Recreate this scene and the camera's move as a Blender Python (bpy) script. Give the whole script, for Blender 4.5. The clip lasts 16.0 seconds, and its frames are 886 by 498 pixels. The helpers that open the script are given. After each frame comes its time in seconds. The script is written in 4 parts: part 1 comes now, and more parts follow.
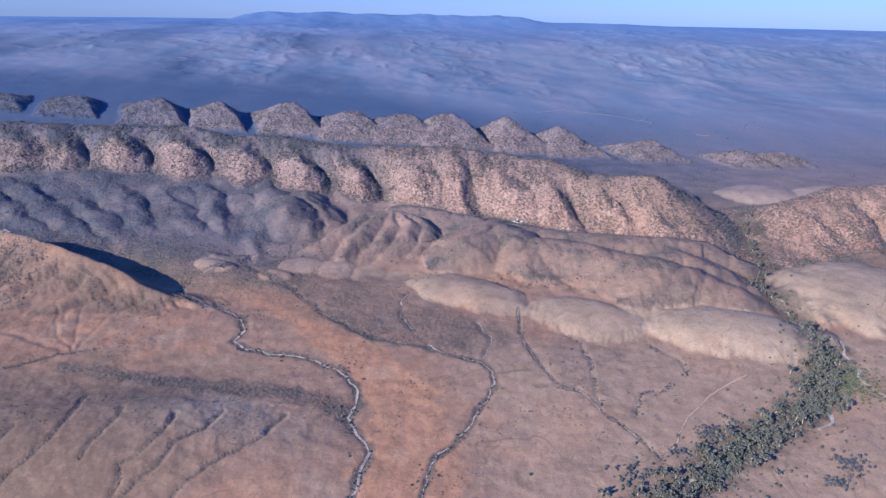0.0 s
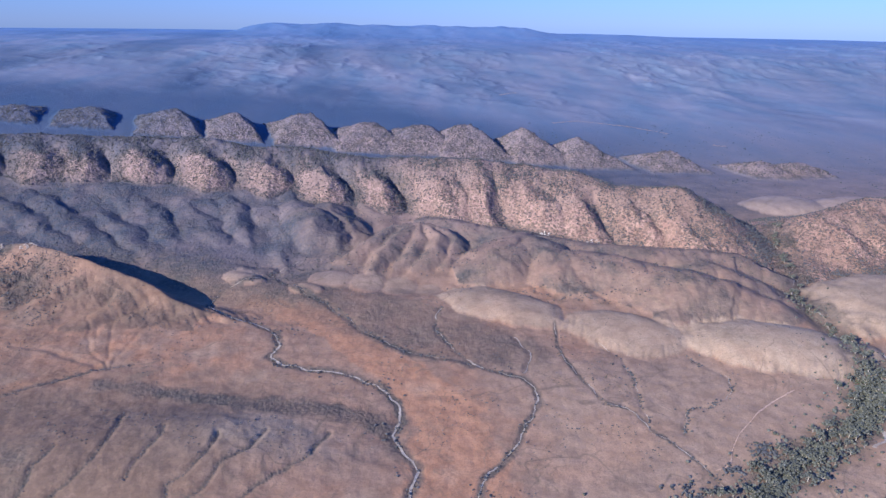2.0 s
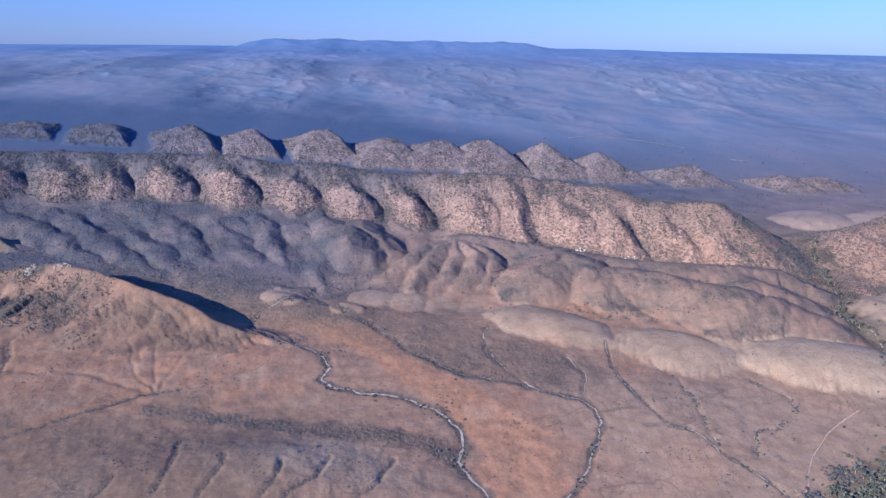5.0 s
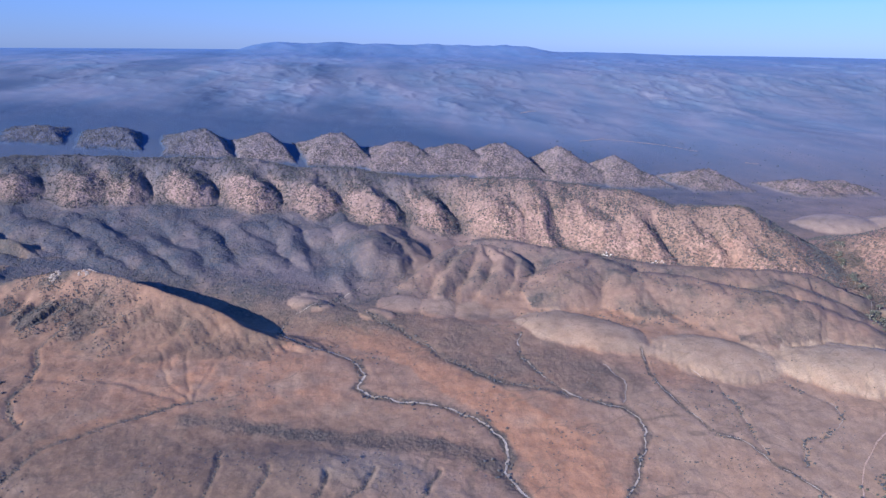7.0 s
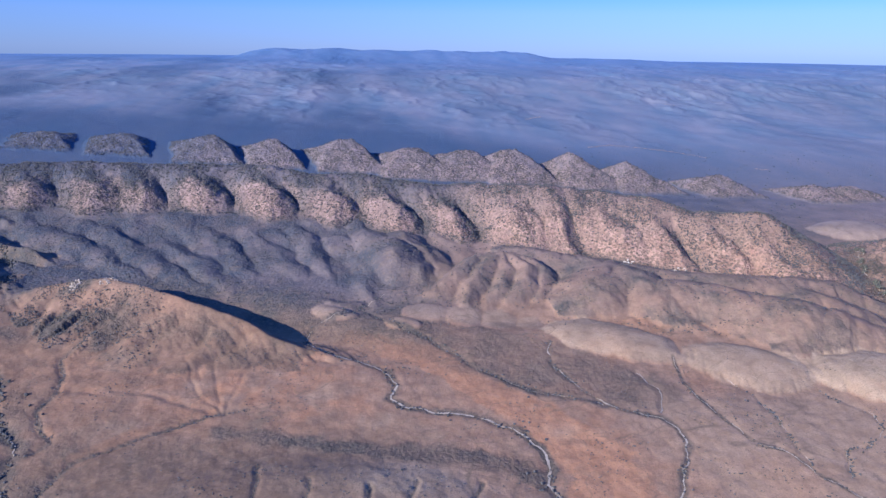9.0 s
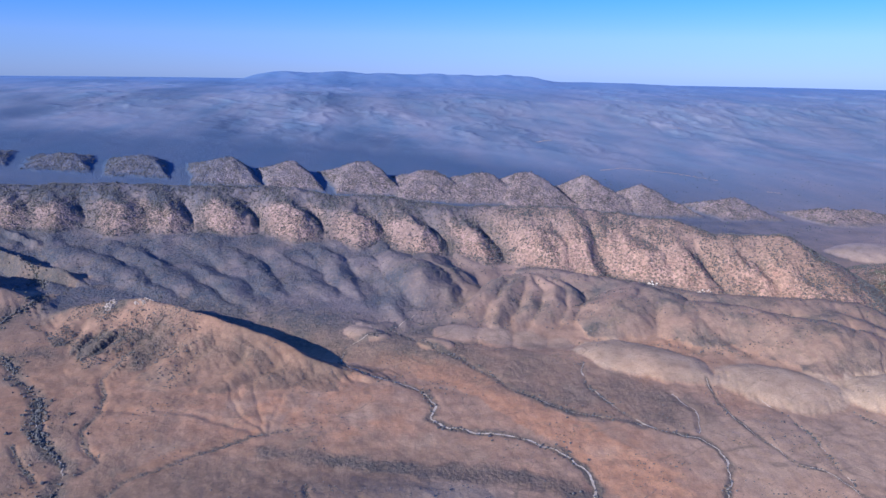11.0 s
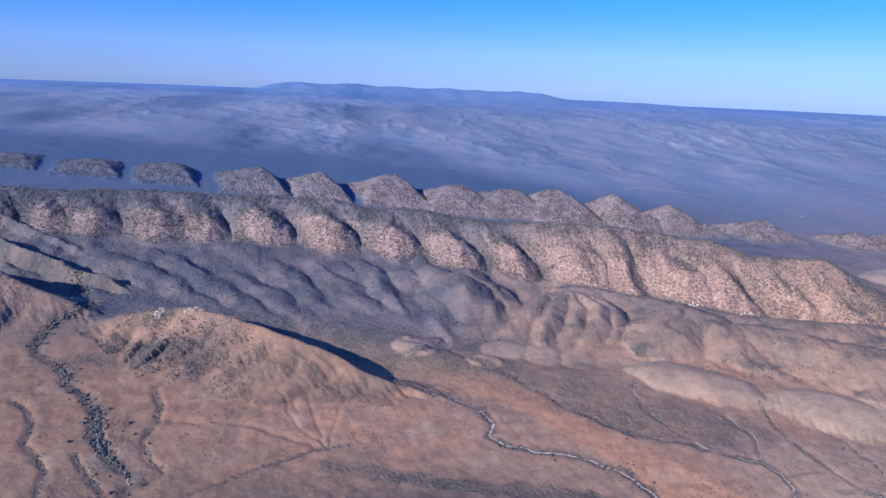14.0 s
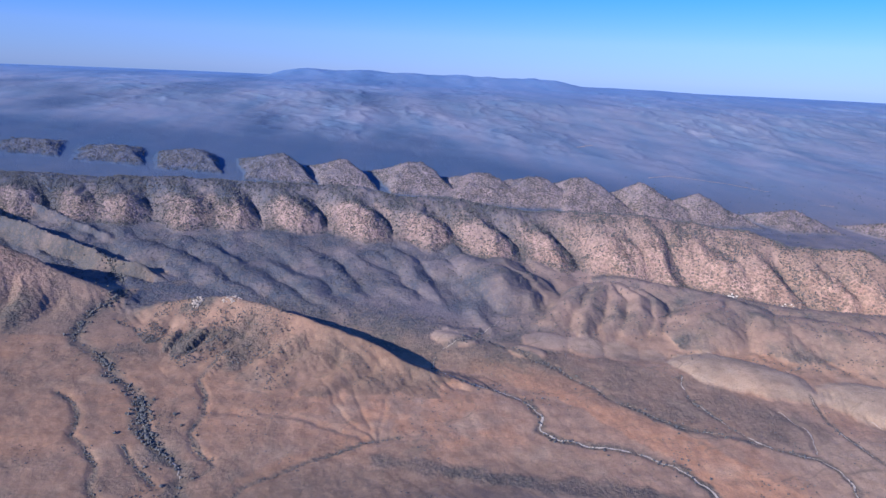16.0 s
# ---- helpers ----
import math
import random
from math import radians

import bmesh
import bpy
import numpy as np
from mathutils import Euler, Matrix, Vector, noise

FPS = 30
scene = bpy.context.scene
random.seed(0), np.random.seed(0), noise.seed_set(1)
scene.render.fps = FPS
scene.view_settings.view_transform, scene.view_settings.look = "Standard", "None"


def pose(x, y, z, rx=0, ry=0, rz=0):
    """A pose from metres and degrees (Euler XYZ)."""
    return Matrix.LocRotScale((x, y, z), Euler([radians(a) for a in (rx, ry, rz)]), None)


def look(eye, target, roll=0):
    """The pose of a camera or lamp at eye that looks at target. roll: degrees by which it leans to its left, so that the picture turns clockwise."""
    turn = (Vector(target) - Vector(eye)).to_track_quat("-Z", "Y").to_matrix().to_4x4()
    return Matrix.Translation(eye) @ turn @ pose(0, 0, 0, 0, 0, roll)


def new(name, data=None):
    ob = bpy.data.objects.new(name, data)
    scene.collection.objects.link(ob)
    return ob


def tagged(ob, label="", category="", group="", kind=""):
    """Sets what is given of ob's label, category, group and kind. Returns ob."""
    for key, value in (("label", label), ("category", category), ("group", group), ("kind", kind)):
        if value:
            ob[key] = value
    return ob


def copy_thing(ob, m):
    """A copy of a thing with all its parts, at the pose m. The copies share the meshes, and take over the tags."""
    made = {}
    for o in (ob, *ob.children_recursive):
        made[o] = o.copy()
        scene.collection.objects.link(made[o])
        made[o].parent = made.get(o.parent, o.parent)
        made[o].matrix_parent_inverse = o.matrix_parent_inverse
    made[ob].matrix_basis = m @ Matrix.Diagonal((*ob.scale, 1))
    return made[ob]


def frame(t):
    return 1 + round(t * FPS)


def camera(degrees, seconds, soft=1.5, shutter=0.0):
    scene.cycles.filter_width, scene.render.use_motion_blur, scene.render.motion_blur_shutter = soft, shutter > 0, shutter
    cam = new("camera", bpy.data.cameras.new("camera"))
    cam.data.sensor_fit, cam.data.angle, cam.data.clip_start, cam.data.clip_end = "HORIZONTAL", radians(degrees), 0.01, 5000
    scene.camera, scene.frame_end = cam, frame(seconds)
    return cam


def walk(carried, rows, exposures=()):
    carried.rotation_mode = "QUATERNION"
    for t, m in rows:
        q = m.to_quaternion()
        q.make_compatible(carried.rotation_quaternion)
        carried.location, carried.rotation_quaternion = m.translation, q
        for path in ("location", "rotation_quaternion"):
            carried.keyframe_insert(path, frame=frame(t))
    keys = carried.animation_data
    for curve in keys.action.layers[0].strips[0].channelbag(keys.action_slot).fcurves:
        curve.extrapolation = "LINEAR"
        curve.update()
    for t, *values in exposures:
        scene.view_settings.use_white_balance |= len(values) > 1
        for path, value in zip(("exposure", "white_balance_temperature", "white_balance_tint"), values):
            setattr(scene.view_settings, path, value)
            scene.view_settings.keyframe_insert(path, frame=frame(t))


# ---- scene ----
cam = camera(62.02, 16.0)
PATH = [
    (0, (108.28, -33.02, 250.16), (117.782, 61.728, 219.618), 0.674),
    (0.5, (100.36, -29.70, 250.04), (109.764, 65.145, 219.785), 0.654),
    (1, (92.86, -26.59, 249.92), (102.304, 68.341, 219.931), 0.635),
    (1.5, (85.33, -23.56, 249.72), (94.773, 71.489, 220.117), 0.602),
    (2, (77.73, -20.42, 249.48), (87.386, 74.729, 220.255), 0.609),
    (2.5, (70.01, -17.38, 249.26), (79.870, 77.877, 220.477), 0.551),
    (3, (62.59, -14.33, 249.12), (72.706, 81.021, 220.721), 0.549),
    (3.5, (54.79, -11.25, 249.05), (65.111, 84.190, 221.047), 0.520),
    (4, (47.03, -8.38, 249.00), (57.590, 87.114, 221.278), 0.517),
    (6.5, (9.14, 8.02, 247.83), (20.101, 103.671, 220.797), 0.429),
    (7, (2.01, 11.21, 247.29), (13.181, 106.872, 220.367), 0.430),
    (7.5, (-5.19, 14.69, 246.77), (6.204, 110.356, 219.970), 0.422),
    (8, (-12.45, 18.54, 246.41), (-0.794, 114.213, 219.740), 0.453),
    (8.5, (-19.80, 20.97, 246.37), (-7.877, 116.664, 219.907), 0.471),
    (9, (-27.17, 22.66, 246.69), (-15.034, 118.409, 220.532), 0.494),
    (9.5, (-34.75, 22.44, 247.28), (-22.415, 118.290, 221.591), 0.538),
    (12, (-75.39, 19.25, 247.52), (-62.831, 115.994, 225.534), 0.955),
    (12.5, (-83.68, 19.59, 248.18), (-70.978, 116.360, 226.422), 1.208),
    (13, (-91.45, 21.66, 248.43), (-78.682, 118.461, 226.835), 1.488),
    (13.5, (-98.85, 24.28, 248.14), (-86.083, 121.111, 226.699), 1.865),
    (14, (-105.86, 28.29, 247.41), (-93.208, 125.143, 225.976), 2.155),
    (14.5, (-113.05, 32.34, 246.79), (-100.559, 129.161, 225.102), 2.358),
    (15, (-120.50, 36.31, 246.22), (-108.228, 133.047, 224.062), 2.453),
    (15.5, (-127.85, 40.02, 245.63), (-115.848, 136.682, 222.981), 2.417),
    (16, (-135.09, 43.83, 245.20), (-123.357, 140.415, 222.080), 2.337),
]
walk(cam, [(t, look(e, a, r)) for t, e, a, r in PATH], ((0.0, 1.24, 6050.0, 8.0), (16.0, 1.24, 6050.0, 8.0)))

# ---- daylight: low clear sun from the left, behind the camera ----
SUN_FROM = Vector((-0.66, -0.54, 0.37)).normalized()
world = bpy.data.worlds.new("sky")
scene.world = world
world.use_nodes = True
wn = world.node_tree.nodes
sky = wn.new("ShaderNodeTexSky")
sky.sky_type, sky.sun_disc = "NISHITA", False
sky.sun_elevation = math.asin(SUN_FROM.z)
sky.sun_rotation = math.atan2(SUN_FROM.x, SUN_FROM.y)
sky.altitude, sky.air_density, sky.dust_density, sky.ozone_density = 900, 1.0, 0.0, 4.0
wn["Background"].inputs["Strength"].default_value = 0.15
# thin haze along the skyline, clear blue above
way = wn.new("ShaderNodeTexCoord")
split = wn.new("ShaderNodeSeparateXYZ")
ramp = wn.new("ShaderNodeValToRGB")
for at, colour in ((0.0, (0.13, 0.182, 0.44)), (0.045, (0.165, 0.215, 0.45)), (0.10, (0.095, 0.212, 0.60)), (0.16, (0.055, 0.235, 0.86)), (0.6, (0.38, 0.60, 0.98))):
    stop = ramp.color_ramp.elements.new(at)
    stop.color = (*colour, 1)
ramp.color_ramp.elements.remove(ramp.color_ramp.elements[0])
ramp.color_ramp.elements.remove(ramp.color_ramp.elements[-1])
tint = wn.new("ShaderNodeMix")
tint.data_type, tint.blend_type = "RGBA", "MULTIPLY"
tint.inputs[0].default_value = 1.0
wl = world.node_tree.links
wl.new(way.outputs["Generated"], split.inputs[0])
wl.new(split.outputs["Z"], ramp.inputs["Fac"])
wl.new(sky.outputs["Color"], tint.inputs[6])
wl.new(ramp.outputs["Color"], tint.inputs[7])
wl.new(tint.outputs[2], wn["Background"].inputs["Color"])
sun = new("sun", bpy.data.lights.new("sun", "SUN"))
sun.data.energy, sun.data.angle, sun.data.color = 4.1, radians(0.5), (1.0, 0.915, 0.80)
sun.matrix_world = look(SUN_FROM * 900, (0, 0, 0))

# ---- relief of the country ----
# Metres; the camera flies about 250 m above the creek flats and looks towards +y.
_perm = np.random.RandomState(7).permutation(4096).astype(np.int32)
_turn = np.random.RandomState(8).uniform(0, 2 * np.pi, 4096)
_gx, _gy = np.cos(_turn).astype(np.float32), np.sin(_turn).astype(np.float32)


def perlin(x, y, seed=0):
    """Gradient noise, about -0.7 to 0.7, for arrays of places."""
    x, y = np.asarray(x, np.float32), np.asarray(y, np.float32)
    xf, yf = np.floor(x), np.floor(y)
    fx, fy = x - xf, y - yf
    xi, yi = xf.astype(np.int32), yf.astype(np.int32)
    u, v = fx * fx * fx * (fx * (fx * 6 - 15) + 10), fy * fy * fy * (fy * (fy * 6 - 15) + 10)
    row0, row1 = _perm[(xi + 57 * seed) & 4095] + yi, _perm[(xi + 1 + 57 * seed) & 4095] + yi

    def corner(row, i, j):
        k = _perm[(row + j) & 4095]
        return _gx[k] * (fx - i) + _gy[k] * (fy - j)
    low = corner(row0, 0, 0) * (1 - u) + corner(row1, 1, 0) * u
    high = corner(row0, 0, 1) * (1 - u) + corner(row1, 1, 1) * u
    return low * (1 - v) + high * v


def fbm(x, y, size, octaves=4, seed=0, gain=0.5):
    total, amp = 0, 1.0
    for k in range(octaves):
        total = total + amp * perlin(x / size, y / size, seed + 11 * k)
        size, amp = size / 2.03, amp * gain
    return total


def ridged(x, y, size, octaves=4, seed=0, gain=0.5):
    """Sharp valleys between rounded backs, 0 in the valley."""
    total, amp = 0, 1.0
    for k in range(octaves):
        total = total + amp * np.abs(perlin(x / size, y / size, seed + 13 * k)) * 2
        size, amp = size / 2.1, amp * gain
    return total


def smooth(a, b, x):
    t = np.clip((x - a) / (b - a), 0, 1)
    return t * t * (3 - 2 * t)


def along(x, y, line):
    """For a line of (x, y, value): distance, signed (positive on the right hand of its course), length along it and the value there."""
    best = np.full(x.shape, 1e9)
    side, run, val = np.zeros(x.shape), np.zeros(x.shape), np.zeros(x.shape)
    start = 0.0
    for k in range(len(line) - 1):
        (ax, ay, av), (bx, by, bv) = line[k], line[k + 1]
        dx, dy = bx - ax, by - ay
        n = math.hypot(dx, dy)
        t = np.clip(((x - ax) * dx + (y - ay) * dy) / n ** 2, 0, 1)
        d = np.hypot(x - ax - t * dx, y - ay - t * dy)
        near = d < best
        best = np.where(near, d, best)
        side = np.where(near, np.where((x - ax) * dy - (y - ay) * dx > 0, d, -d), side)
        run = np.where(near, start + t * n, run)
        val = np.where(near, av + t * (bv - av), val)
        start += n
    return side, run, val


def spur(x, cuts, power=2.2):
    """Rounded backs between sharp cuts: 0 at a cut, 1 between two."""
    cuts = np.array(cuts, float)
    k = np.clip(np.searchsorted(cuts, x) - 1, 0, len(cuts) - 2)
    f = np.clip((x - cuts[k]) / (cuts[k + 1] - cuts[k]), 0, 1)
    return 1 - np.abs(2 * f - 1) ** power, k


BASE = (-63.02, -2.95, 151.50, 27.77, -55.88, -64.73, -13.32, 20.68, 16.20)


def lowland(x, y):
    """The broad fall of the land, without hills."""
    yy, xx = np.clip(y, 250, 2500), np.clip(x, -900, 1500)
    p, q = xx / 1000, yy / 1000
    c = BASE
    z = c[0] + c[1] * p + c[2] * q + c[3] * p * p + c[4] * p * q + c[5] * q * q + c[6] * p * p * q + c[7] * p * q * q + c[8] * q ** 3
    z = z + 14 * np.exp(-((y - 895 + 0.12 * x) / 75) ** 2) * smooth(330, -90, x) - 6 * np.exp(-((y - 1180) / 110) ** 2)
    z = z - 9 * np.exp(-(((x + 70) * 0.83 - (y - 632) * 0.55) / 85) ** 2 - (((y - 632) * 0.83 + (x + 70) * 0.55) / 34) ** 2)
    z = z - 6 * np.exp(-((x - 300) / 70) ** 2 - ((y - 528) / 40) ** 2) - 8 * np.exp(-((x + 20) / 40) ** 2 - ((y - 690) / 26) ** 2) - 5 * np.exp(-((x - 120) / 55) ** 2 - ((y - 645) / 18) ** 2)
    u = np.clip((y - 2500) / 2000, 0, 1)
    end = 204 - 18 * smooth(-1500, 1800, x)
    return z + (end - z) * (1 - (1 - u) ** 2)


MAIN = ((-760, 1005, 113), (-640, 1000, 110), (-489, 992, 104), (-370, 996, 105), (-255, 995, 100), (-164, 996, 100), (-84, 974, 91), (-13, 972, 88), (57, 950, 80), (122, 940, 80), (170, 915, 83),
        (212, 897, 85), (269, 893, 78), (326, 860, 75), (372, 830, 62), (412, 812, 65), (440, 792, 67), (475, 748, 40), (500, 722, 18), (520, 700, 5))
# side gullies of the main range: x at the foot, depth
MAIN_GULLIES = ((-720, 0.7), (-640, 0.9), (-565, 0.6), (-490, 0.9), (-435, 0.55), (-372, 1.0), (-302, 0.45), (-247, 1.0), (-169, 0.85), (-90, 0.95), (-15, 0.6), (57, 1.0), (121, 0.95), (197, 0.3), (236, 0.5),
                (300, 0.3), (354, 0.75), (400, 0.45), (448, 0.3))
GATE = ((532, 742, 12), (590, 765, 38), (680, 790, 52), (800, 800, 58), (1000, 790, 62), (1300, 800, 60))
GATE_GULLIES = ((500, 0.5), (570, 0.6), (625, 0.35), (690, 0.6), (740, 0.3), (820, 0.6), (890, 0.4), (980, 0.6), (1070, 0.4), (1200, 0.6), (1320, 0.5))
# the row of hogbacks behind: x, y, top, half width in front, half length
HOGBACKS = ((-700, 1400, 108, 70, 62), (-560, 1385, 104, 70, 60), (-430, 1372, 102, 70, 55), (-281, 1345, 101, 72, 58), (-168, 1325, 96, 68, 48), (-46, 1318, 97, 72, 58), (64, 1282, 85, 70, 66),
            (150, 1268, 82, 66, 80), (232, 1258, 84, 72, 66), (343, 1235, 83, 72, 56), (428, 1200, 70, 64, 56), (560, 1160, 52, 50, 52), (705, 1112, 42, 44, 40), (775, 1120, 38, 44, 38))
LEFT_SPUR = ((-322, 690, 33), (-274, 687, 45), (-244, 679, 49), (-205, 660, 46), (-167, 638, 40), (-130, 617, 31), (-96, 600, 20.5), (-65, 586, 12), (-38, 575, 7), (-12, 564, 3.5), (10, 555, 0))
FAR_SPUR = ((-760, 780, 126), (-560, 735, 99), (-450, 722, 82), (-422, 724, 71), (-399, 722, 59), (-374, 718, 49), (-345, 712, 38), (-328, 708, 31))
THIRD_SPUR = ((-760, 985, 125), (-600, 925, 100), (-520, 880, 78), (-475, 850, 72), (-427, 825, 63), (-390, 800, 55), (-352, 782, 51), (-328, 768, 40))
FOURTH_SPUR = ((-600, 985, 108), (-500, 925, 82), (-455, 900, 69), (-420, 880, 61), (-395, 862, 54), (-368, 845, 47))
# backs of the knoll and of the rolling country beside it
KNOLL = (((132, 768, 39), (101, 764, 38), (74, 724, 31), (50, 702, 22), (24, 690, 13), (-8, 684, 6)), ((128, 766, 39), (105, 738, 35), (88, 708, 28), (78, 680, 17), (72, 660, 10)),
         ((130, 764, 39), (128, 735, 34), (117, 705, 25), (102, 680, 16), (94, 660, 9)), ((135, 765, 39), (150, 733, 36), (144, 710, 29), (128, 688, 20), (111, 666, 11)),
         ((140, 766, 39), (158, 750, 37), (167, 733, 32), (164, 715, 26), (153, 693, 18), (142, 672, 10)))
ROLLS = (((150, 815, 33), (190, 775, 34), (235, 738, 34), (215, 705, 33), (196, 685, 29), (178, 668, 20), (160, 648, 8)), ((235, 738, 34), (252, 712, 33), (262, 687, 29), (250, 660, 20), (236, 640, 9)),
         ((262, 690, 29), (270, 660, 24), (276, 638, 15), (282, 618, 6)), ((262, 690, 29), (316, 670, 28), (350, 637, 26), (382, 616, 26), (418, 602, 18), (445, 585, 8)), ((316, 670, 27), (318, 640, 18), (316, 612, 7)),
         ((352, 637, 25), (352, 605, 17), (350, 580, 6)), ((240, 775, 26), (300, 728, 25), (360, 702, 25), (420, 692, 24), (457, 688, 22), (490, 660, 10)), ((395, 690, 24), (420, 655, 20), (448, 625, 13), (465, 600, 6)))
# rounded pale hills: x, y, half length, half width, turn, height
DOMES = ((39, 665, 23, 18, -20, 2.8), (74, 657, 19, 19, -15, 2.8), (106, 649, 20, 18, -15, 2.8), (131, 642, 16, 15, -20, 2.4), (195, 604, 62, 30, -31, 10), (298, 553, 58, 31, -25, 11),
         (418, 518, 84, 40, -18, 19), (575, 585, 90, 75, 10, 24), (640, 470, 100, 60, -10, 18), (484, 882, 52, 44, -20, 36), (640, 905, 62, 42, 0, 18), (750, 890, 90, 45, -8, 22), (16, 640, 18, 11, -25, 4), (-45, 672, 22, 14, -20, 6))


def part_of(x, y, x0, x1, y0, y1):
    return np.where((x > x0) & (x < x1) & (y > y0) & (y < y1))[0]


def fingers(x, y, wide, long, seed):
    """Rounded backs running down towards the flats, with sharp valleys between."""
    p, q = 0.92 * x + 0.39 * y, 0.92 * y - 0.39 * x
    p = p + 0.35 * wide * fbm(x, y, 1.6 * wide, 2, seed + 5)
    return np.minimum(np.abs(perlin(p / wide, q / long, seed)) * 2.1, 1.0)


def backs(x, y, lines, wide, fall, power=1.7):
    """Rounded backs along lines of (x, y, height), the highest of them at each place."""
    best, which = np.full(x.shape, -1e6), np.zeros(x.shape, int)
    for number, line in enumerate(lines):
        xs, ys = [p[0] for p in line], [p[1] for p in line]
        k = part_of(x, y, min(xs) - 75, max(xs) + 75, min(ys) - 75, max(ys) + 75)
        if len(k):
            d, s, h = along(x[k], y[k], line)
            up = h - fall * (np.abs(d) / wide) ** power
            which[k] = np.where(up > best[k], number, which[k])
            best[k] = np.maximum(best[k], up)
    return best, which


FOOTHILLS = (((-17, 850, 46), (13, 797, 49), (24, 763, 46), (36, 740, 33), (44, 728, 20)), ((25, 840, 46), (46, 790, 41), (60, 767, 29)), ((-42, 842, 43), (-18, 803, 36), (-10, 757, 30), (-19, 725, 22), (-12, 700, 14)),
             ((-94, 867, 48), (-75, 831, 43), (-69, 797, 36), (-56, 764, 29), (-47, 732, 20)), ((-144, 853, 46), (-109, 807, 38), (-88, 762, 31), (-74, 735, 22)), ((-188, 860, 49), (-161, 804, 40), (-139, 766, 33), (-122, 730, 23)),
             ((-223, 820, 43), (-190, 788, 39), (-169, 745, 31), (-140, 722, 24)), ((-304, 861, 54), (-262, 814, 46), (-214, 756, 36), (-176, 722, 26)), ((-373, 858, 56), (-319, 817, 49), (-282, 785, 42), (-246, 753, 34)),
             ((-128, 721, 22), (-104, 712, 22), (-88, 703, 18)), ((-83, 692, 17), (-57, 686, 18), (-30, 688, 14)), ((-470, 900, 62), (-440, 850, 54), (-400, 815, 46)), ((-560, 900, 66), (-520, 850, 58), (-480, 810, 50)))


def shape_foot(x, y, wx, wy, base, z, owner, rock):
    # rolling foothills between the creek flats and the main range
    px, py = x + 0.9 * (wx - x) + 11 * fbm(x, y, 44, 3, 37), y + 0.9 * (wy - y) + 11 * fbm(x, y, 44, 3, 38)
    up = backs(px, py, FOOTHILLS, 24, 8.5, 1.6)[0]
    ground = base + smooth(690, 800, y) * smooth(150, 60, x) * (6 * fingers(px, py, 42, 80, 31) - 2) * smooth(930, 880, y)
    up = np.logaddexp(up / 1.2, ground / 1.2) * 1.2 - 0.5 * (1 - fingers(px, py, 17, 48, 34)) ** 2 + 0.3 * fbm(x, y, 12, 3, 36)
    keep = smooth(190, 130, x) * smooth(655, 690, y + 0.2 * x)
    return z + keep * (np.maximum(up, z) - z), owner, rock


def shape_swell(x, y, wx, wy, base, z, owner, rock):
    # bare low swell in the foreground
    swell = np.exp(-(((x + 62) / 105) ** 2 + ((y - 385) / 52) ** 2) ** 1.4)
    z = z + 15 * swell
    owner[swell > 0.3] = np.where(swell > 0.8, 40, 4000)[swell > 0.3]
    return z, owner, rock


def shape_knoll(x, y, wx, wy, base, z, owner, rock):
    # knoll with backs running down to the flats on all sides, and the rolling country beside it
    px, py = x + 0.35 * (wx - x) + 2.2 * fbm(x, y, 20, 3, 55), y + 0.35 * (wy - y) + 2.2 * fbm(x, y, 20, 3, 56)
    rill = 0.6 * (1 - fingers(x - 0.3 * y, y, 11, 36, 53)) ** 2
    for number, lines, wide, fall, power in ((45, ROLLS, 36, 11, 1.7), (41, KNOLL, 15, 8.5, 1.5)):
        up, which = backs(px, py, lines, wide, fall, power)
        up = up + 0.7 * fbm(x, y, 30, 3, 52) - rill - (1.7 * (1 - fingers(x - 0.6 * y, y, 30, 55, 57)) ** 2.2 if number == 45 else 0)
        top = np.logaddexp(up / 0.5, z / 0.5) * 0.5
        inside = (up > base + 2.5) & (up > z)
        z = np.where(up > z - 4, top, z)
        owner[inside] = (number if number == 45 else np.where(which == 0, 41, 4100 + which)[inside])
    return z, owner, rock


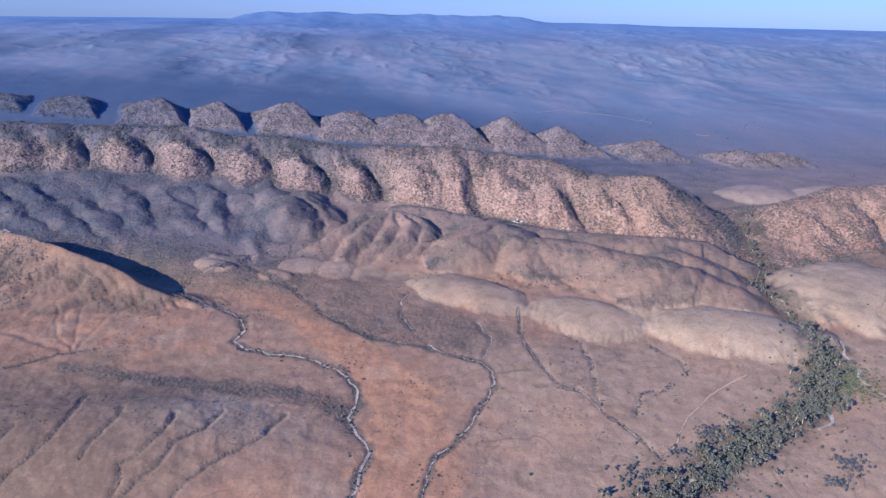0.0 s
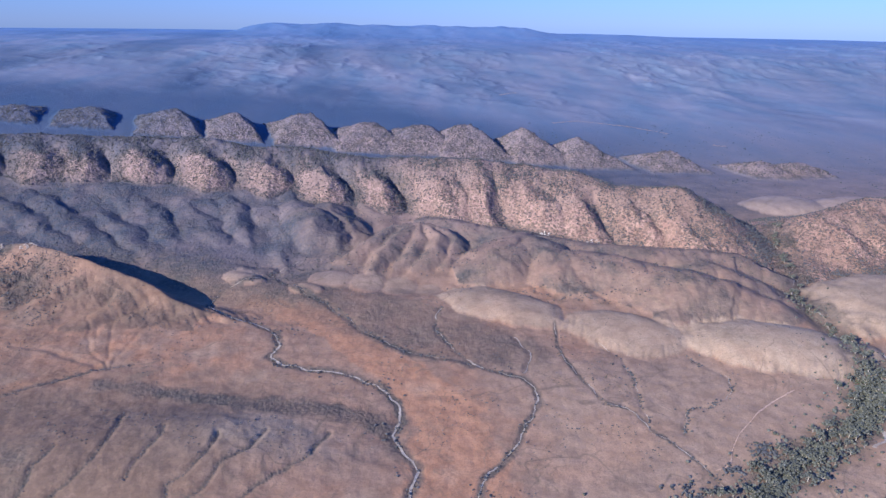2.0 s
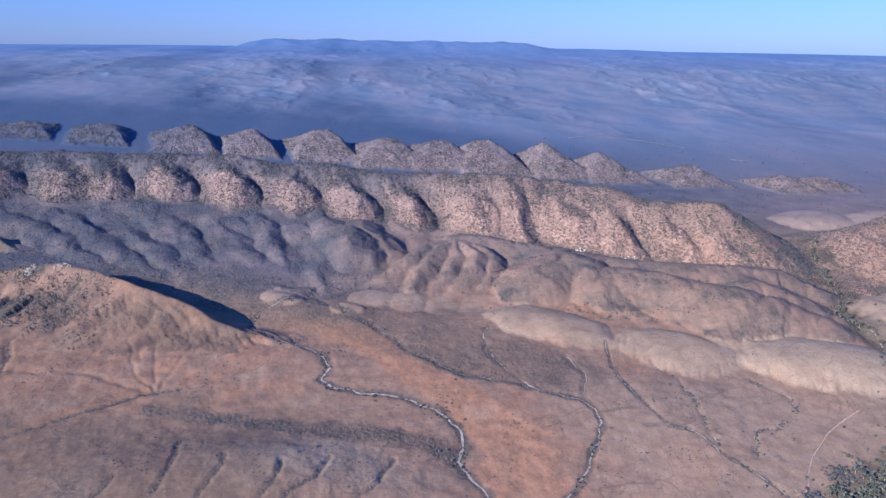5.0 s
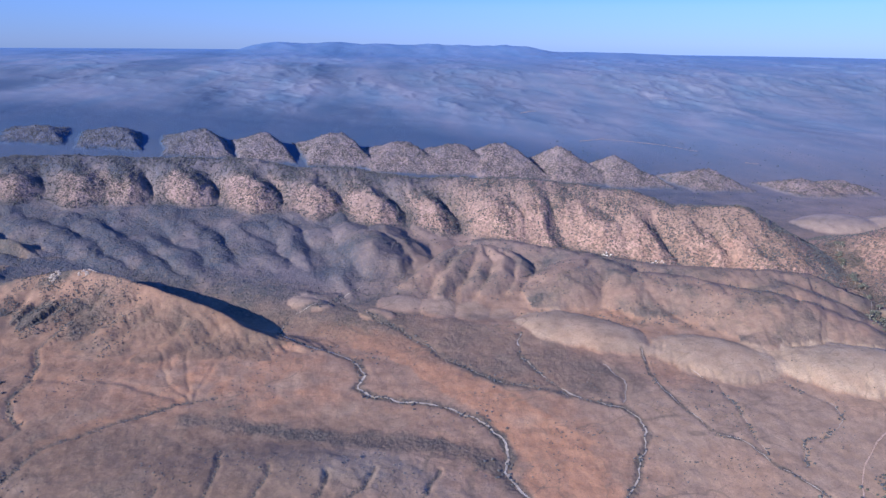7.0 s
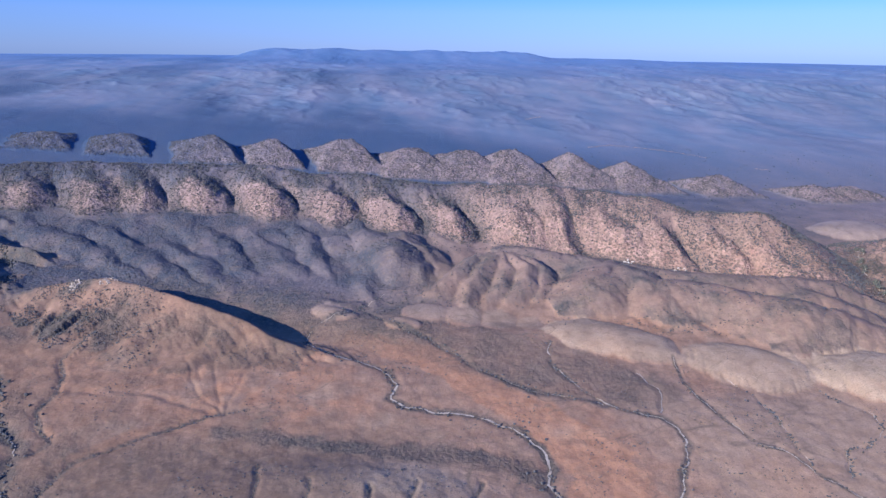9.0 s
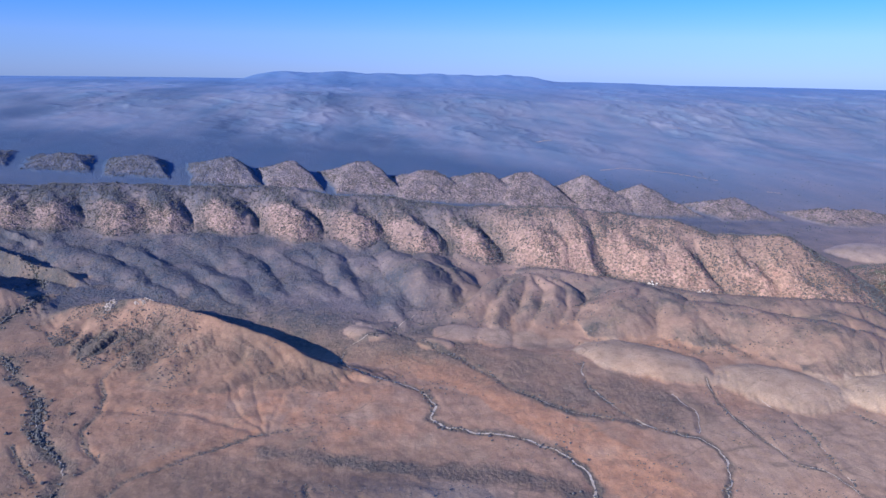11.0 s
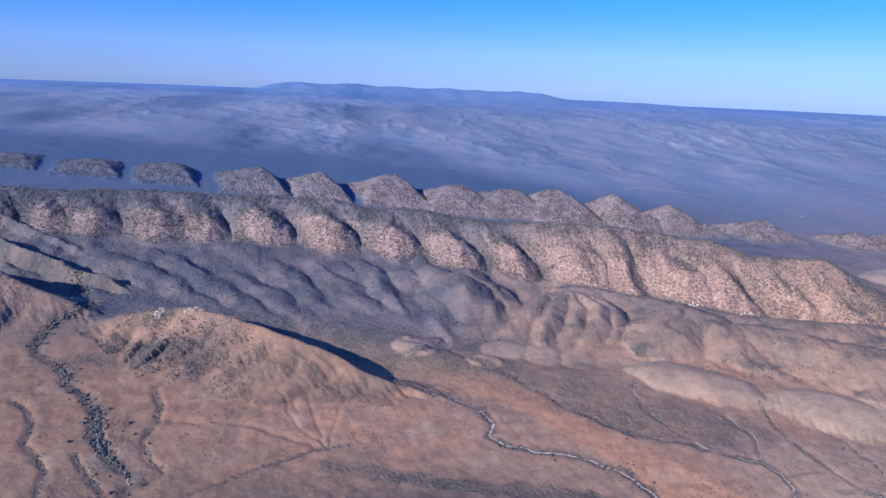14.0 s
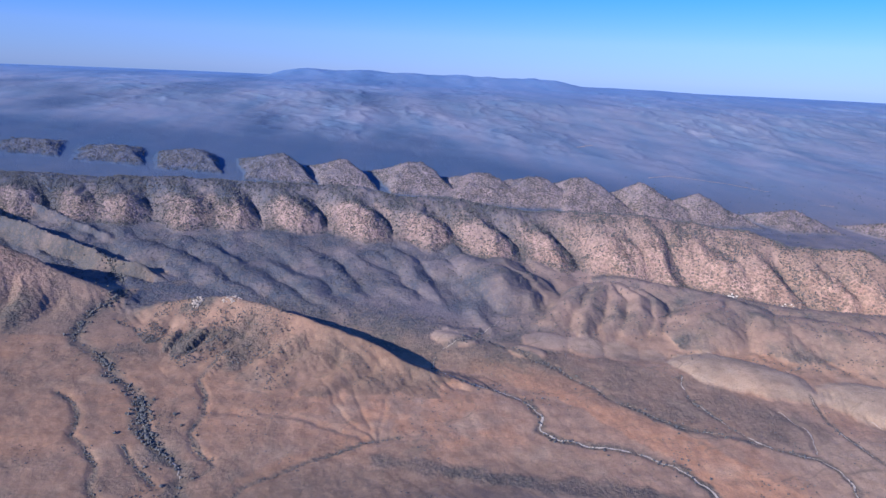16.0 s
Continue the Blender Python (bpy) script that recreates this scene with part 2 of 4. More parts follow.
def shape_spurs(x, y, wx, wy, base, z, owner, rock):
    # left spur: long gentle front, steep back
    even = (-40, 30, 80, 130, 170, 210, 250, 290, 340, 380, 440)
    for number, line, front, back, cuts in ((46, FOURTH_SPUR, 24, 22, even), (44, THIRD_SPUR, 26, 24, even), (43, FAR_SPUR, 90, 36, even), (42, LEFT_SPUR, 118, 29, (-40, 12, 40, 66, 96, 120, 150, 176, 205, 232, 262, 300, 350))):
        d, s, h = along(wx * 0.6 + x * 0.4, wy * 0.6 + y * 0.4, line)
        cut = spur(s + 0.18 * d + 6 * fbm(x, y, 38, 3, 60 + number), cuts, 1.7)[0]
        if number < 44:
            z = z - (10 if number == 43 else 9) * np.exp(-((d + 54) / 34) ** 2) * smooth(12, 40, h - base)
        f = front * (0.8 + 0.2 * cut) * smooth(-5, 60, h - base + 12)
        t = np.clip(np.where(d > 0, d / np.maximum(f, 8), -d / back), 0, 1)
        fall = np.where(d > 0, 1 - t * (1.55 - 0.55 * t), 1 - t * t * (3 - 2 * t) * 0.6 - 0.4 * t)
        up = np.maximum(h - base, 0) * fall - 2.6 * (1 - cut) * np.clip(1 - np.abs(t - 0.55) * 2.2, 0, 1) * (d > 0) * (t < 1)
        z = np.where(t < 1, np.maximum(z - 30 * smooth(0.95, 0.4, t) * smooth(3, 14, h - base), base + up + (1.2 * fbm(x, y, 22, 3, 64) + (number > 43) * 3.5 * fbm(x, y, 17, 3, 68) - (1.7 * (1 - fingers(x + 0.45 * y, y, 8.5, 24, 66)) ** 2 + 1.5 * (1 - fingers(x + 0.45 * y, y, 26, 60, 67)) ** 2) * np.clip(4 * t, 0, 1)) * (1 - t)), z)
        inside = (t < 0.92) & (h - base > 5)
        owner[inside] = np.where(t < 0.12, number, number * 100 + (d > 0))[inside]
        rock = np.maximum(rock, (t < 0.9) * smooth(16, 40, h - base) * (1 - t) * 0.9)
    return z, owner, rock


def shape_domes(x, y, wx, wy, base, z, owner, rock):
    # pale domes
    for k, (cx, cy, a, b, turn, high) in enumerate(DOMES):
        ca, sa = math.cos(radians(turn)), math.sin(radians(turn))
        p, q = ((x - cx) * ca + (y - cy) * sa) / a, ((y - cy) * ca - (x - cx) * sa) / b
        q = np.where(q < 0, q / 1.22, q)
        r = np.sqrt(p * p + q * q) * (1 + 0.16 * fbm(x, y, 28, 3, 70))
        up = 0.66 * high * np.clip(1 - r * r, 0, 1) ** 0.75
        rill = np.clip(0.5 - ridged(p * a / 9 + 3, q * 1.1, 1.0, 1, 72 + k), 0, 1) * smooth(0.55, 0.95, r) * (r < 1) * (q < 0.2)
        z = np.where(r < 1, np.maximum(z, base + up - 1.6 * rill * (high > 10.5)), z)
        owner[(r < 1.0)] = 50 + k
    return z, owner, rock


def gully_cut(place, gullies):
    """1 on the backs, 0 in the bottom of a deep side gully; the wall that faces away from the sun is the steeper one."""
    cut = np.ones(place.shape)
    for at, deep in gullies:
        d = place - at
        wall = np.clip(np.where(d < 0, -d / 31, d / 44), 0, 1)
        cut = np.minimum(cut, 1 - 0.9 * deep * (1 - wall) ** 1.6)
    return cut


def shape_main(x, y, wx, wy, base, z, owner, rock):
    # the main range and its continuation past the gate of the creek: a sloping top, then steep rounded buttresses between deep gullies
    for number, line, gullies, front, back in ((10, MAIN, MAIN_GULLIES, 102, 120), (11, GATE, GATE_GULLIES, 92, 90)):
        d, s, h = along(wx * 0.35 + x * 0.65, wy * 0.35 + y * 0.65, line)
        wide = front * (1 - 0.2 * smooth(290, 420, x) * (number == 10) - 0.09 * smooth(60, -60, x))
        u = d / wide
        place = x + (42 - 24 * smooth(90, 220, x)) * np.clip((0.66 - u) / 0.66, 0, 1.1) ** 1.25 + (6 + 7 * smooth(90, 220, x)) * fbm(x, y, 48, 3, 80)
        cut = gully_cut(place, gullies)
        broad = 1 - (1 - cut) ** 0.7
        cut = 1 - (1 - cut) * smooth(0.10, 0.46, u)
        u = u / (0.80 + 0.26 * broad + 0.10 * fbm(x, y, 60, 2, 82))
        piece = np.clip(np.searchsorted([g for g, deep in gullies], place) - 1, 0, len(gullies) - 2)
        small = fingers(x + 0.4 * (900 - y), y, 15, 55, 85)
        t = np.clip(np.where(d > 0, u / 1.04, -d / back), 0, 1)
        low = np.clip((u - 0.50) / 0.54, 0, 1)
        convex = 1 - 0.33 * np.clip(u / 0.5, 0, 1) ** 1.25 - 0.67 * (0.75 * low ** 1.15 + 0.25 * low * low * (3 - 2 * low))
        hollow = np.clip(1 - 1.72 * u + 0.72 * u * u, 0, 1)
        fall = np.where(d > 0, hollow + (convex - hollow) * cut, 1 - t * t * (3 - 2 * t))
        height = np.maximum(h + (2.5 * (cut - 0.8) + 4.5 * fbm(s, s * 0, 55, 3, 95)) * smooth(20, 60, h) - base, 0)
        up = height * np.maximum(fall, 0) - 2.0 * (1 - small) ** 2 * np.clip(4 * t * (1 - t), 0, 1) * (d > 0)
        inside = (t < 1) & (height > 1)
        rough = (1.5 * fbm(x, y, 24, 4, 90) + 0.9 * fbm(x, y, 7, 2, 92)) * np.clip(4 * (1 - t), 0, 1)
        z = np.where(inside, np.maximum(np.where((t < 0.55) & (number == 10), base, z), base + up + rough), z)
        best = inside & (t < 0.97) & (z < base + up + rough + 0.5)
        owner[best] = np.where((d > 0) & (t > 0.3), number * 100 + piece, number)[best]
        bare = np.where(d > 0, 0.14 + 0.46 * smooth(40, 170, x) + (0.86 - 0.46 * smooth(40, 170, x)) * smooth(0.28, 0.62, u + 0.26 * fbm(x, y, 30, 3, 93)), 0.2) * (0.35 + 0.65 * smooth(0.25, 0.8, cut))
        bare = np.maximum(bare, 0.85 * (number == 11))
        rock = np.where(best, np.maximum(rock, np.clip(7 * (1 - t), 0, 1) * bare), rock)
    return z, owner, rock


# dry creeks, as courses on the plan
MAIN_CREEK = ((3, 711), (-32, 668), (-59, 653), (-68, 636), (-67, 609), (-50, 587), (-21, 571), (-2, 555), (3, 531), (-4, 515), (11, 502), (33, 495), (55, 488), (81, 472), (94, 449), (96, 429), (89, 412),
              (95, 395), (104, 379), (102, 365), (96, 352), (93, 338), (85, 300), (90, 240))
SECOND_CREEK = ((139, 598), (130, 561), (142, 525), (152, 503), (169, 490), (190, 482), (197, 469), (196, 446), (176, 412), (172, 400), (157, 380), (143, 367), (140, 354), (134, 336), (130, 290), (118, 240))
THIRD_CREEK = ((236, 565), (230, 529), (232, 501), (236, 474), (242, 446), (261, 430), (266, 409), (280, 385), (287, 367), (294, 350), (300, 335))
FOURTH_CREEK = ((266, 536), (280, 512), (277, 478), (269, 437), (268, 415))
FIFTH_CREEK = ((334, 510), (339, 496), (352, 475), (346, 454), (323, 436), (299, 429), (287, 402))
SIXTH_CREEK = ((-24, 685), (7, 640), (40, 603), (73, 551), (104, 519), (145, 506), (154, 497))
DOME_CREEK = ((196, 545), (205, 520), (200, 500), (192, 484))
RIVER = ((560, 790), (533, 735), (520, 680), (500, 640), (480, 609), (486, 566), (477, 520), (475, 484), (466, 462), (434, 422), (397, 395), (358, 375), (323, 349), (291, 336), (262, 315), (220, 270))
RIVER_ARM = ((500, 500), (488, 475), (484, 451), (475, 425), (495, 405), (540, 395))
RIVER_SAND = ((470, 478), (458, 452), (440, 425), (429, 398), (408, 378))
TRACK = ((393, 451), (367, 437), (344, 419), (322, 398), (310, 381), (303, 369), (290, 366))
LEFT_CREEK = ((-430, 850), (-385, 800), (-352, 750), (-350, 715), (-366, 677), (-361, 636), (-324, 601), (-314, 579), (-295, 561), (-282, 542), (-275, 510), (-263, 493), (-250, 480), (-238, 465), (-238, 441), (-228, 400), (-230, 340))
LEFT_GULLY = ((-234, 634), (-252, 578), (-242, 556), (-239, 529), (-244, 508), (-232, 484), (-222, 471), (-231, 457))
WEST_GULLY = ((-344, 554), (-328, 541), (-318, 520), (-317, 502), (-306, 492), (-297, 478), (-290, 469), (-290, 453), (-283, 442), (-276, 400))
WEST_RILL = ((-281, 492), (-268, 470), (-253, 453))
FOOT_GULLY = ((-104, 505), (-126, 499), (-144, 488), (-162, 478), (-185, 461), (-201, 450), (-204, 442), (-216, 410))
FOOT_RILL = ((-232, 533), (-191, 532), (-150, 515), (-124, 499))
# rills that gather on the front of the spur
SPUR_RILLS = (((-134, 596), (-137, 571), (-128, 531), (-119, 499)), ((-99, 588), (-110, 565), (-114, 531), (-119, 499)), ((-66, 557), (-91, 544), (-105, 523), (-119, 499)), ((-160, 578), (-144, 533), (-119, 499)),
              ((-204, 578), (-219, 542), (-240, 532)), ((-161, 596), (-185, 548), (-209, 535), (-240, 530)))
RISE_STEMS = (((-88, 436), (-86, 400), (-88, 382), (-94, 373), (-95, 365), (-100, 357), (-112, 330)), ((-56, 410), (-59, 385), (-63, 376), (-66, 364), (-68, 359)), ((-21, 403), (-25, 376), (-32, 365), (-42, 358), (-39, 347), (-50, 325)),
              ((8, 410), (3, 389), (-9, 381), (-17, 370), (-20, 358), (-26, 349), (-45, 325)), ((48, 411), (34, 381), (19, 370), (7, 359), (2, 349), (-20, 325)), ((-117, 394), (-121, 380), (-121, 363), (-126, 340)))


COURSES = ((MAIN_CREEK, 0.9, 3.8), (SECOND_CREEK, 0.7, 2.6), (THIRD_CREEK, 0.5, 1.5), (FOURTH_CREEK, 0.6, 1.8), (FIFTH_CREEK, 0.7, 2.2), (SIXTH_CREEK, 0.9, 3), (DOME_CREEK, 0.9, 3), (RIVER, 2.5, 18), (LEFT_CREEK, 1.3, 5),
           (LEFT_GULLY, 1.2, 3), (WEST_GULLY, 1.3, 3), (WEST_RILL, 1.0, 2.5), (FOOT_GULLY, 1.2, 3), (FOOT_RILL, 0.9, 3)) + tuple((g, 1.0, 2.0) for g in RISE_STEMS) + tuple((g, 0.5, 1.5) for g in SPUR_RILLS)


def wander(line, seed=0, step=3.0, sway=1.0):
    """The course drawn as a smooth, slightly winding line with a point every few metres."""
    p = np.array(line, float)
    seg = np.hypot(*np.diff(p, axis=0).T)
    s = np.concatenate([[0], np.cumsum(seg)])
    t = np.arange(0, s[-1], step)
    q = np.stack([np.interp(t, s, p[:, k]) for k in (0, 1)], 1)
    for _ in range(3):
        q[1:-1] = (q[:-2] + 2 * q[1:-1] + q[2:]) / 4
    q[:, 0] += sway * 4.2 * fbm(t + 500 * seed, t * 0, 21, 4, 7, 0.55)
    q[:, 1] += sway * 4.2 * fbm(t + 500 * seed, t * 0 + 40, 21, 4, 8, 0.55)
    return q


COURSE_NUMBER = {line: k for k, (line, deep, wide) in enumerate(COURSES)}
WINDING = [wander(line, k) for k, (line, deep, wide) in enumerate(COURSES)]


def cut_courses(x, y, z):
    for p, (line, deep, wide) in zip(WINDING, COURSES):
        near = part_of(x, y, p[:, 0].min() - 3 * wide, p[:, 0].max() + 3 * wide, p[:, 1].min() - 3 * wide, p[:, 1].max() + 3 * wide)
        if not len(near):
            continue
        d = np.full(len(near), 1e9)
        for a, b in zip(p[:-2:2], p[2::2]):
            close = np.where((np.abs(x[near] - a[0]) < 3 * wide + 8) & (np.abs(y[near] - a[1]) < 3 * wide + 8))[0]
            if len(close):
                i = near[close]
                e = b - a
                t = np.clip(((x[i] - a[0]) * e[0] + (y[i] - a[1]) * e[1]) / (e @ e + 1e-9), 0, 1)
                d[close] = np.minimum(d[close], np.hypot(x[i] - a[0] - t * e[0], y[i] - a[1] - t * e[1]))
        z[near] -= deep * np.exp(-(d / wide) ** 2)
    return z


def near_hills(x, y, base, z, owner, rock):
    wx = x + 9 * fbm(x, y, 70, 3, 3)
    wy = y + 9 * fbm(x, y, 70, 3, 4)
    z = z + 1.6 * fbm(x, y, 120, 4, 20) + 0.55 * fbm(x, y, 11, 3, 21) * smooth(720, 600, y)
    k = part_of(x, y, -900, 560, 600, 960)
    if len(k):
        z[k], owner[k], rock[k] = shape_foot(x[k], y[k], wx[k], wy[k], base[k], z[k], owner[k], rock[k])
    k = part_of(x, y, -420, 300, 200, 560)
    if len(k):
        z[k], owner[k], rock[k] = shape_swell(x[k], y[k], wx[k], wy[k], base[k], z[k], owner[k], rock[k])
    k = part_of(x, y, -60, 620, 460, 960)
    if len(k):
        z[k], owner[k], rock[k] = shape_knoll(x[k], y[k], wx[k], wy[k], base[k], z[k], owner[k], rock[k])
    k = part_of(x, y, -950, 160, 380, 1010)
    if len(k):
        z[k], owner[k], rock[k] = shape_spurs(x[k], y[k], wx[k], wy[k], base[k], z[k], owner[k], rock[k])
    k = part_of(x, y, -120, 900, 300, 1000)
    if len(k):
        z[k], owner[k], rock[k] = shape_domes(x[k], y[k], wx[k], wy[k], base[k], z[k], owner[k], rock[k])
    k = part_of(x, y, -820, 1400, 560, 1250)
    if len(k):
        z[k], owner[k], rock[k] = shape_main(x[k], y[k], wx[k], wy[k], base[k], z[k], owner[k], rock[k])
    z = cut_courses(x, y, z)
    return z, owner, rock


def hogback_hills(x, y, base, z, owner, rock):
    # hogbacks
    for k, (cx, cy, top, front, half) in enumerate(HOGBACKS):
        p = (x - cx + 0.25 * (y - cy)) / half + 0.10 * fbm(x, y, 40, 3, 100 + k)
        q = y - cy
        side = p - 0.22
        ridge = np.clip((1 - np.abs(p) ** 1.05) if k in (9, 10) else 1.06 * np.where(side < 0, 1 - np.abs(side / 1.25) ** 1.3, 1 - np.abs(side / 0.78) ** 1.5), 0, 1)
        t = np.where(q < 0, -q / (1.45 * front), q / 60)
        fall = np.clip(np.where(q < 0, 1 - t, 1 - t), 0, 1)
        high = top - base
        up = high * (0.75 * np.minimum(ridge, fall) + 0.25 * ridge * fall) + (1.8 * fbm(x, y, 24, 3, 120) - 1.2 * (1 - fingers(x, y, 16, 60, 121))) * (fall > 0)
        inside = (np.abs(p) < 1.05) & (t < 1) & (up > 0)
        better = inside & (base + up > z)
        z = np.where(better, base + up, z)
        owner[better & (up > 1.2)] = 20 + k
        rock = np.where(better, np.maximum(rock, np.clip((up - 0.5) / 4, 0, 1)), rock)
    return z, owner, rock


def far_country(x, y, base, z, owner, rock):
    wx, wy = x + 9 * fbm(x, y, 70, 3, 3), y + 9 * fbm(x, y, 70, 3, 4)
    # rugged country far off, and the long table range on the skyline
    far = smooth(1400, 1650, y) * smooth(4100, 3300, y)
    rough = 0.34 + 0.22 * np.exp(-(((x - 300) / 800) ** 2 + ((y - 2250) / 500) ** 2)) + 0.22 * smooth(500, 1200, x)
    patch = smooth(-0.30, 0.25, fbm(x, 0.6 * y, 420, 2, 137))
    hills = np.clip(1.0 - ridged(wx + 25 * fbm(x, y, 120, 3, 133), 0.8 * wy, 125, 3, 135, 0.45), 0, 1) ** 1.4
    z = z + far * rough * ((0.2 + 0.8 * patch) * 15 * hills - 4 + 8 * fbm(x, y, 150, 3, 130) + 10 * fbm(x, y, 420, 3, 131))
    d = y - 3930 - 60 * fbm(x, y, 500, 3, 140)
    run = smooth(-640, -430, x) * (1 - 0.55 * smooth(850, 1050, x) - 0.45 * smooth(1300, 2100, x))
    z = z + run * 52 * np.exp(-(d / 260) ** 2) * (0.92 + 0.22 * fbm(x, y, 170, 3, 141))
    return z, owner, rock


def relief(x, y):
    """Height of the ground, and what it belongs to: number of the hill (0: open ground) and the share of rocky ground."""
    shape = x.shape
    x, y = np.ravel(x).astype(np.float64), np.ravel(y).astype(np.float64)
    base = lowland(x, y)
    z, owner, rock = base.copy(), np.zeros(x.shape, int), np.zeros(x.shape)
    for lo, hi, work in ((150, 1150, near_hills), (800, 1700, hogback_hills), (1400, 9999, far_country)):
        k = np.where((y > lo) & (y < hi) & (np.abs(x) < (1500 if work is not far_country else 9999)))[0]
        if len(k):
            z[k], owner[k], rock[k] = work(x[k], y[k], base[k], z[k], owner[k], rock[k])
    return z.reshape(shape), owner.reshape(shape), rock.reshape(shape)


# ---- materials ----
def node_material(name):
    m = bpy.data.materials.new(name)
    m.use_nodes = True
    n, l = m.node_tree.nodes, m.node_tree.links
    return m, n, l, n["Principled BSDF"]


def mix_colour(n, l, a, b, fac):
    m = n.new("ShaderNodeMix")
    m.data_type = "RGBA"
    for value, socket in ((a, m.inputs[6]), (b, m.inputs[7]), (fac, m.inputs[0])):
        if isinstance(value, (tuple, float, int)):
            socket.default_value = (*value, 1) if isinstance(value, tuple) else value
        else:
            l.new(value, socket)
    return m.outputs[2]


def noise_at(n, l, place, scale, detail=5, rough=0.6, lo=0.35, hi=0.65):
    t = n.new("ShaderNodeTexNoise")
    t.inputs["Scale"].default_value, t.inputs["Detail"].default_value, t.inputs["Roughness"].default_value = scale, detail, rough
    l.new(place, t.inputs["Vector"])
    r = n.new("ShaderNodeMapRange")
    r.inputs[1].default_value, r.inputs[2].default_value = lo, hi
    l.new(t.outputs["Fac"], r.inputs[0])
    return r.outputs[0]


def share(n, name):
    a = n.new("ShaderNodeAttribute")
    a.attribute_name = name
    return a.outputs["Fac"]


def times(n, l, a, b, op="MULTIPLY"):
    m = n.new("ShaderNodeMath")
    m.operation, m.use_clamp = op, True
    for value, socket in ((a, m.inputs[0]), (b, m.inputs[1])):
        if isinstance(value, (float, int)):
            socket.default_value = value
        else:
            l.new(value, socket)
    return m.outputs[0]


def earth():
    """Semi-desert ground: mauve-brown stony soil, orange soil, pale grassed rises, red rock, dark saltbush, white creek sand."""
    m, n, l, bsdf = node_material("desert_earth")
    place = n.new("ShaderNodeNewGeometry").outputs["Position"]
    fine, mid, wide = noise_at(n, l, place, 0.9, 6), noise_at(n, l, place, 0.09, 6), noise_at(n, l, place, 0.016, 5)
    c = mix_colour(n, l, (0.192, 0.112, 0.080), (0.284, 0.180, 0.130), mid)
    c = mix_colour(n, l, c, (0.300, 0.165, 0.105), times(n, l, wide, 0.28))
    orange = mix_colour(n, l, (0.285, 0.138, 0.080), (0.395, 0.200, 0.118), mid)
    c = mix_colour(n, l, c, orange, times(n, l, share(n, "orange"), 0.95))
    umber = mix_colour(n, l, (0.108, 0.069, 0.050), (0.165, 0.107, 0.077), mid)
    c = mix_colour(n, l, c, umber, share(n, "umber"))
    pale = mix_colour(n, l, (0.315, 0.230, 0.162), (0.392, 0.296, 0.214), mid)
    c = mix_colour(n, l, c, pale, share(n, "pale"))
    rock = mix_colour(n, l, (0.315, 0.168, 0.125), (0.500, 0.302, 0.228), noise_at(n, l, place, 0.05, 6))
    rock = mix_colour(n, l, rock, (0.470, 0.312, 0.225), noise_at(n, l, place, 0.35, 5, 0.7, 0.54, 0.68))
    c = mix_colour(n, l, c, rock, share(n, "rock"))
    # dark scrub; the same colour also stands in for shade in places
    scrub_and_shade = mix_colour(n, l, (0.040, 0.040, 0.041), (0.104, 0.087, 0.077), noise_at(n, l, place, 0.08, 6, 0.6, 0.34, 0.68))
    c = mix_colour(n, l, c, scrub_and_shade, share(n, "scrub_and_shade"))
    # blue-grey tint over the back country: distance haze painted into the base colour
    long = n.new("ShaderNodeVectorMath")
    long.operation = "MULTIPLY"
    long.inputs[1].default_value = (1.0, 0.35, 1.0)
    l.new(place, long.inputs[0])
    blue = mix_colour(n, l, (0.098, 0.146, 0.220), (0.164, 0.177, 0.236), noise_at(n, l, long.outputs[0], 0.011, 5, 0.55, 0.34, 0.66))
    blue = mix_colour(n, l, blue, (0.026, 0.060, 0.128), times(n, l, share(n, "scrub_and_shade"), 0.95))
    c = mix_colour(n, l, c, blue, share(n, "haze_tint"))
    # towards the skyline the colour fades to a painted haze blue
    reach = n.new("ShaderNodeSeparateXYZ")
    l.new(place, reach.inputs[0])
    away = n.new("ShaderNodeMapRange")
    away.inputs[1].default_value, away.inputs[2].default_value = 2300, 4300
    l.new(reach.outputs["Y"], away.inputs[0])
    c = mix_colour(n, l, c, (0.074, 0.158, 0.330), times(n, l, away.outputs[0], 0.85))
    # share left clear of the haze tint; near-ground marks show only there
    bare = times(n, l, 1.0, share(n, "haze_tint"), "SUBTRACT")
    # thin drainage lines with a little dark growth
    for scale, dark in ((0.011, 0.65), (0.028, 0.55)):
        t = n.new("ShaderNodeTexNoise")
        t.inputs["Scale"].default_value, t.inputs["Detail"].default_value, t.inputs["Distortion"].default_value = scale, 3.0, 0.7
        l.new(place, t.inputs["Vector"])
        off = n.new("ShaderNodeMath")
        off.operation = "SUBTRACT"
        off.inputs[1].default_value = 0.5
        l.new(t.outputs["Fac"], off.inputs[0])
        size = n.new("ShaderNodeMath")
        size.operation = "ABSOLUTE"
        l.new(off.outputs[0], size.inputs[0])
        line = n.new("ShaderNodeMapRange")
        line.inputs[1].default_value, line.inputs[2].default_value, line.inputs[3].default_value, line.inputs[4].default_value = 0.001, 0.006 + 0.2 * scale, dark, 0.0
        l.new(size.outputs[0], line.inputs[0])
        c = mix_colour(n, l, c, (0.120, 0.090, 0.068), times(n, l, times(n, l, line.outputs[0], bare), noise_at(n, l, place, 0.02, 3, 0.6, 0.35, 0.6)))
    c = mix_colour(n, l, c, (0.135, 0.092, 0.072), times(n, l, noise_at(n, l, place, 0.035, 6, 0.65, 0.5, 0.7), times(n, l, bare, 0.45)))
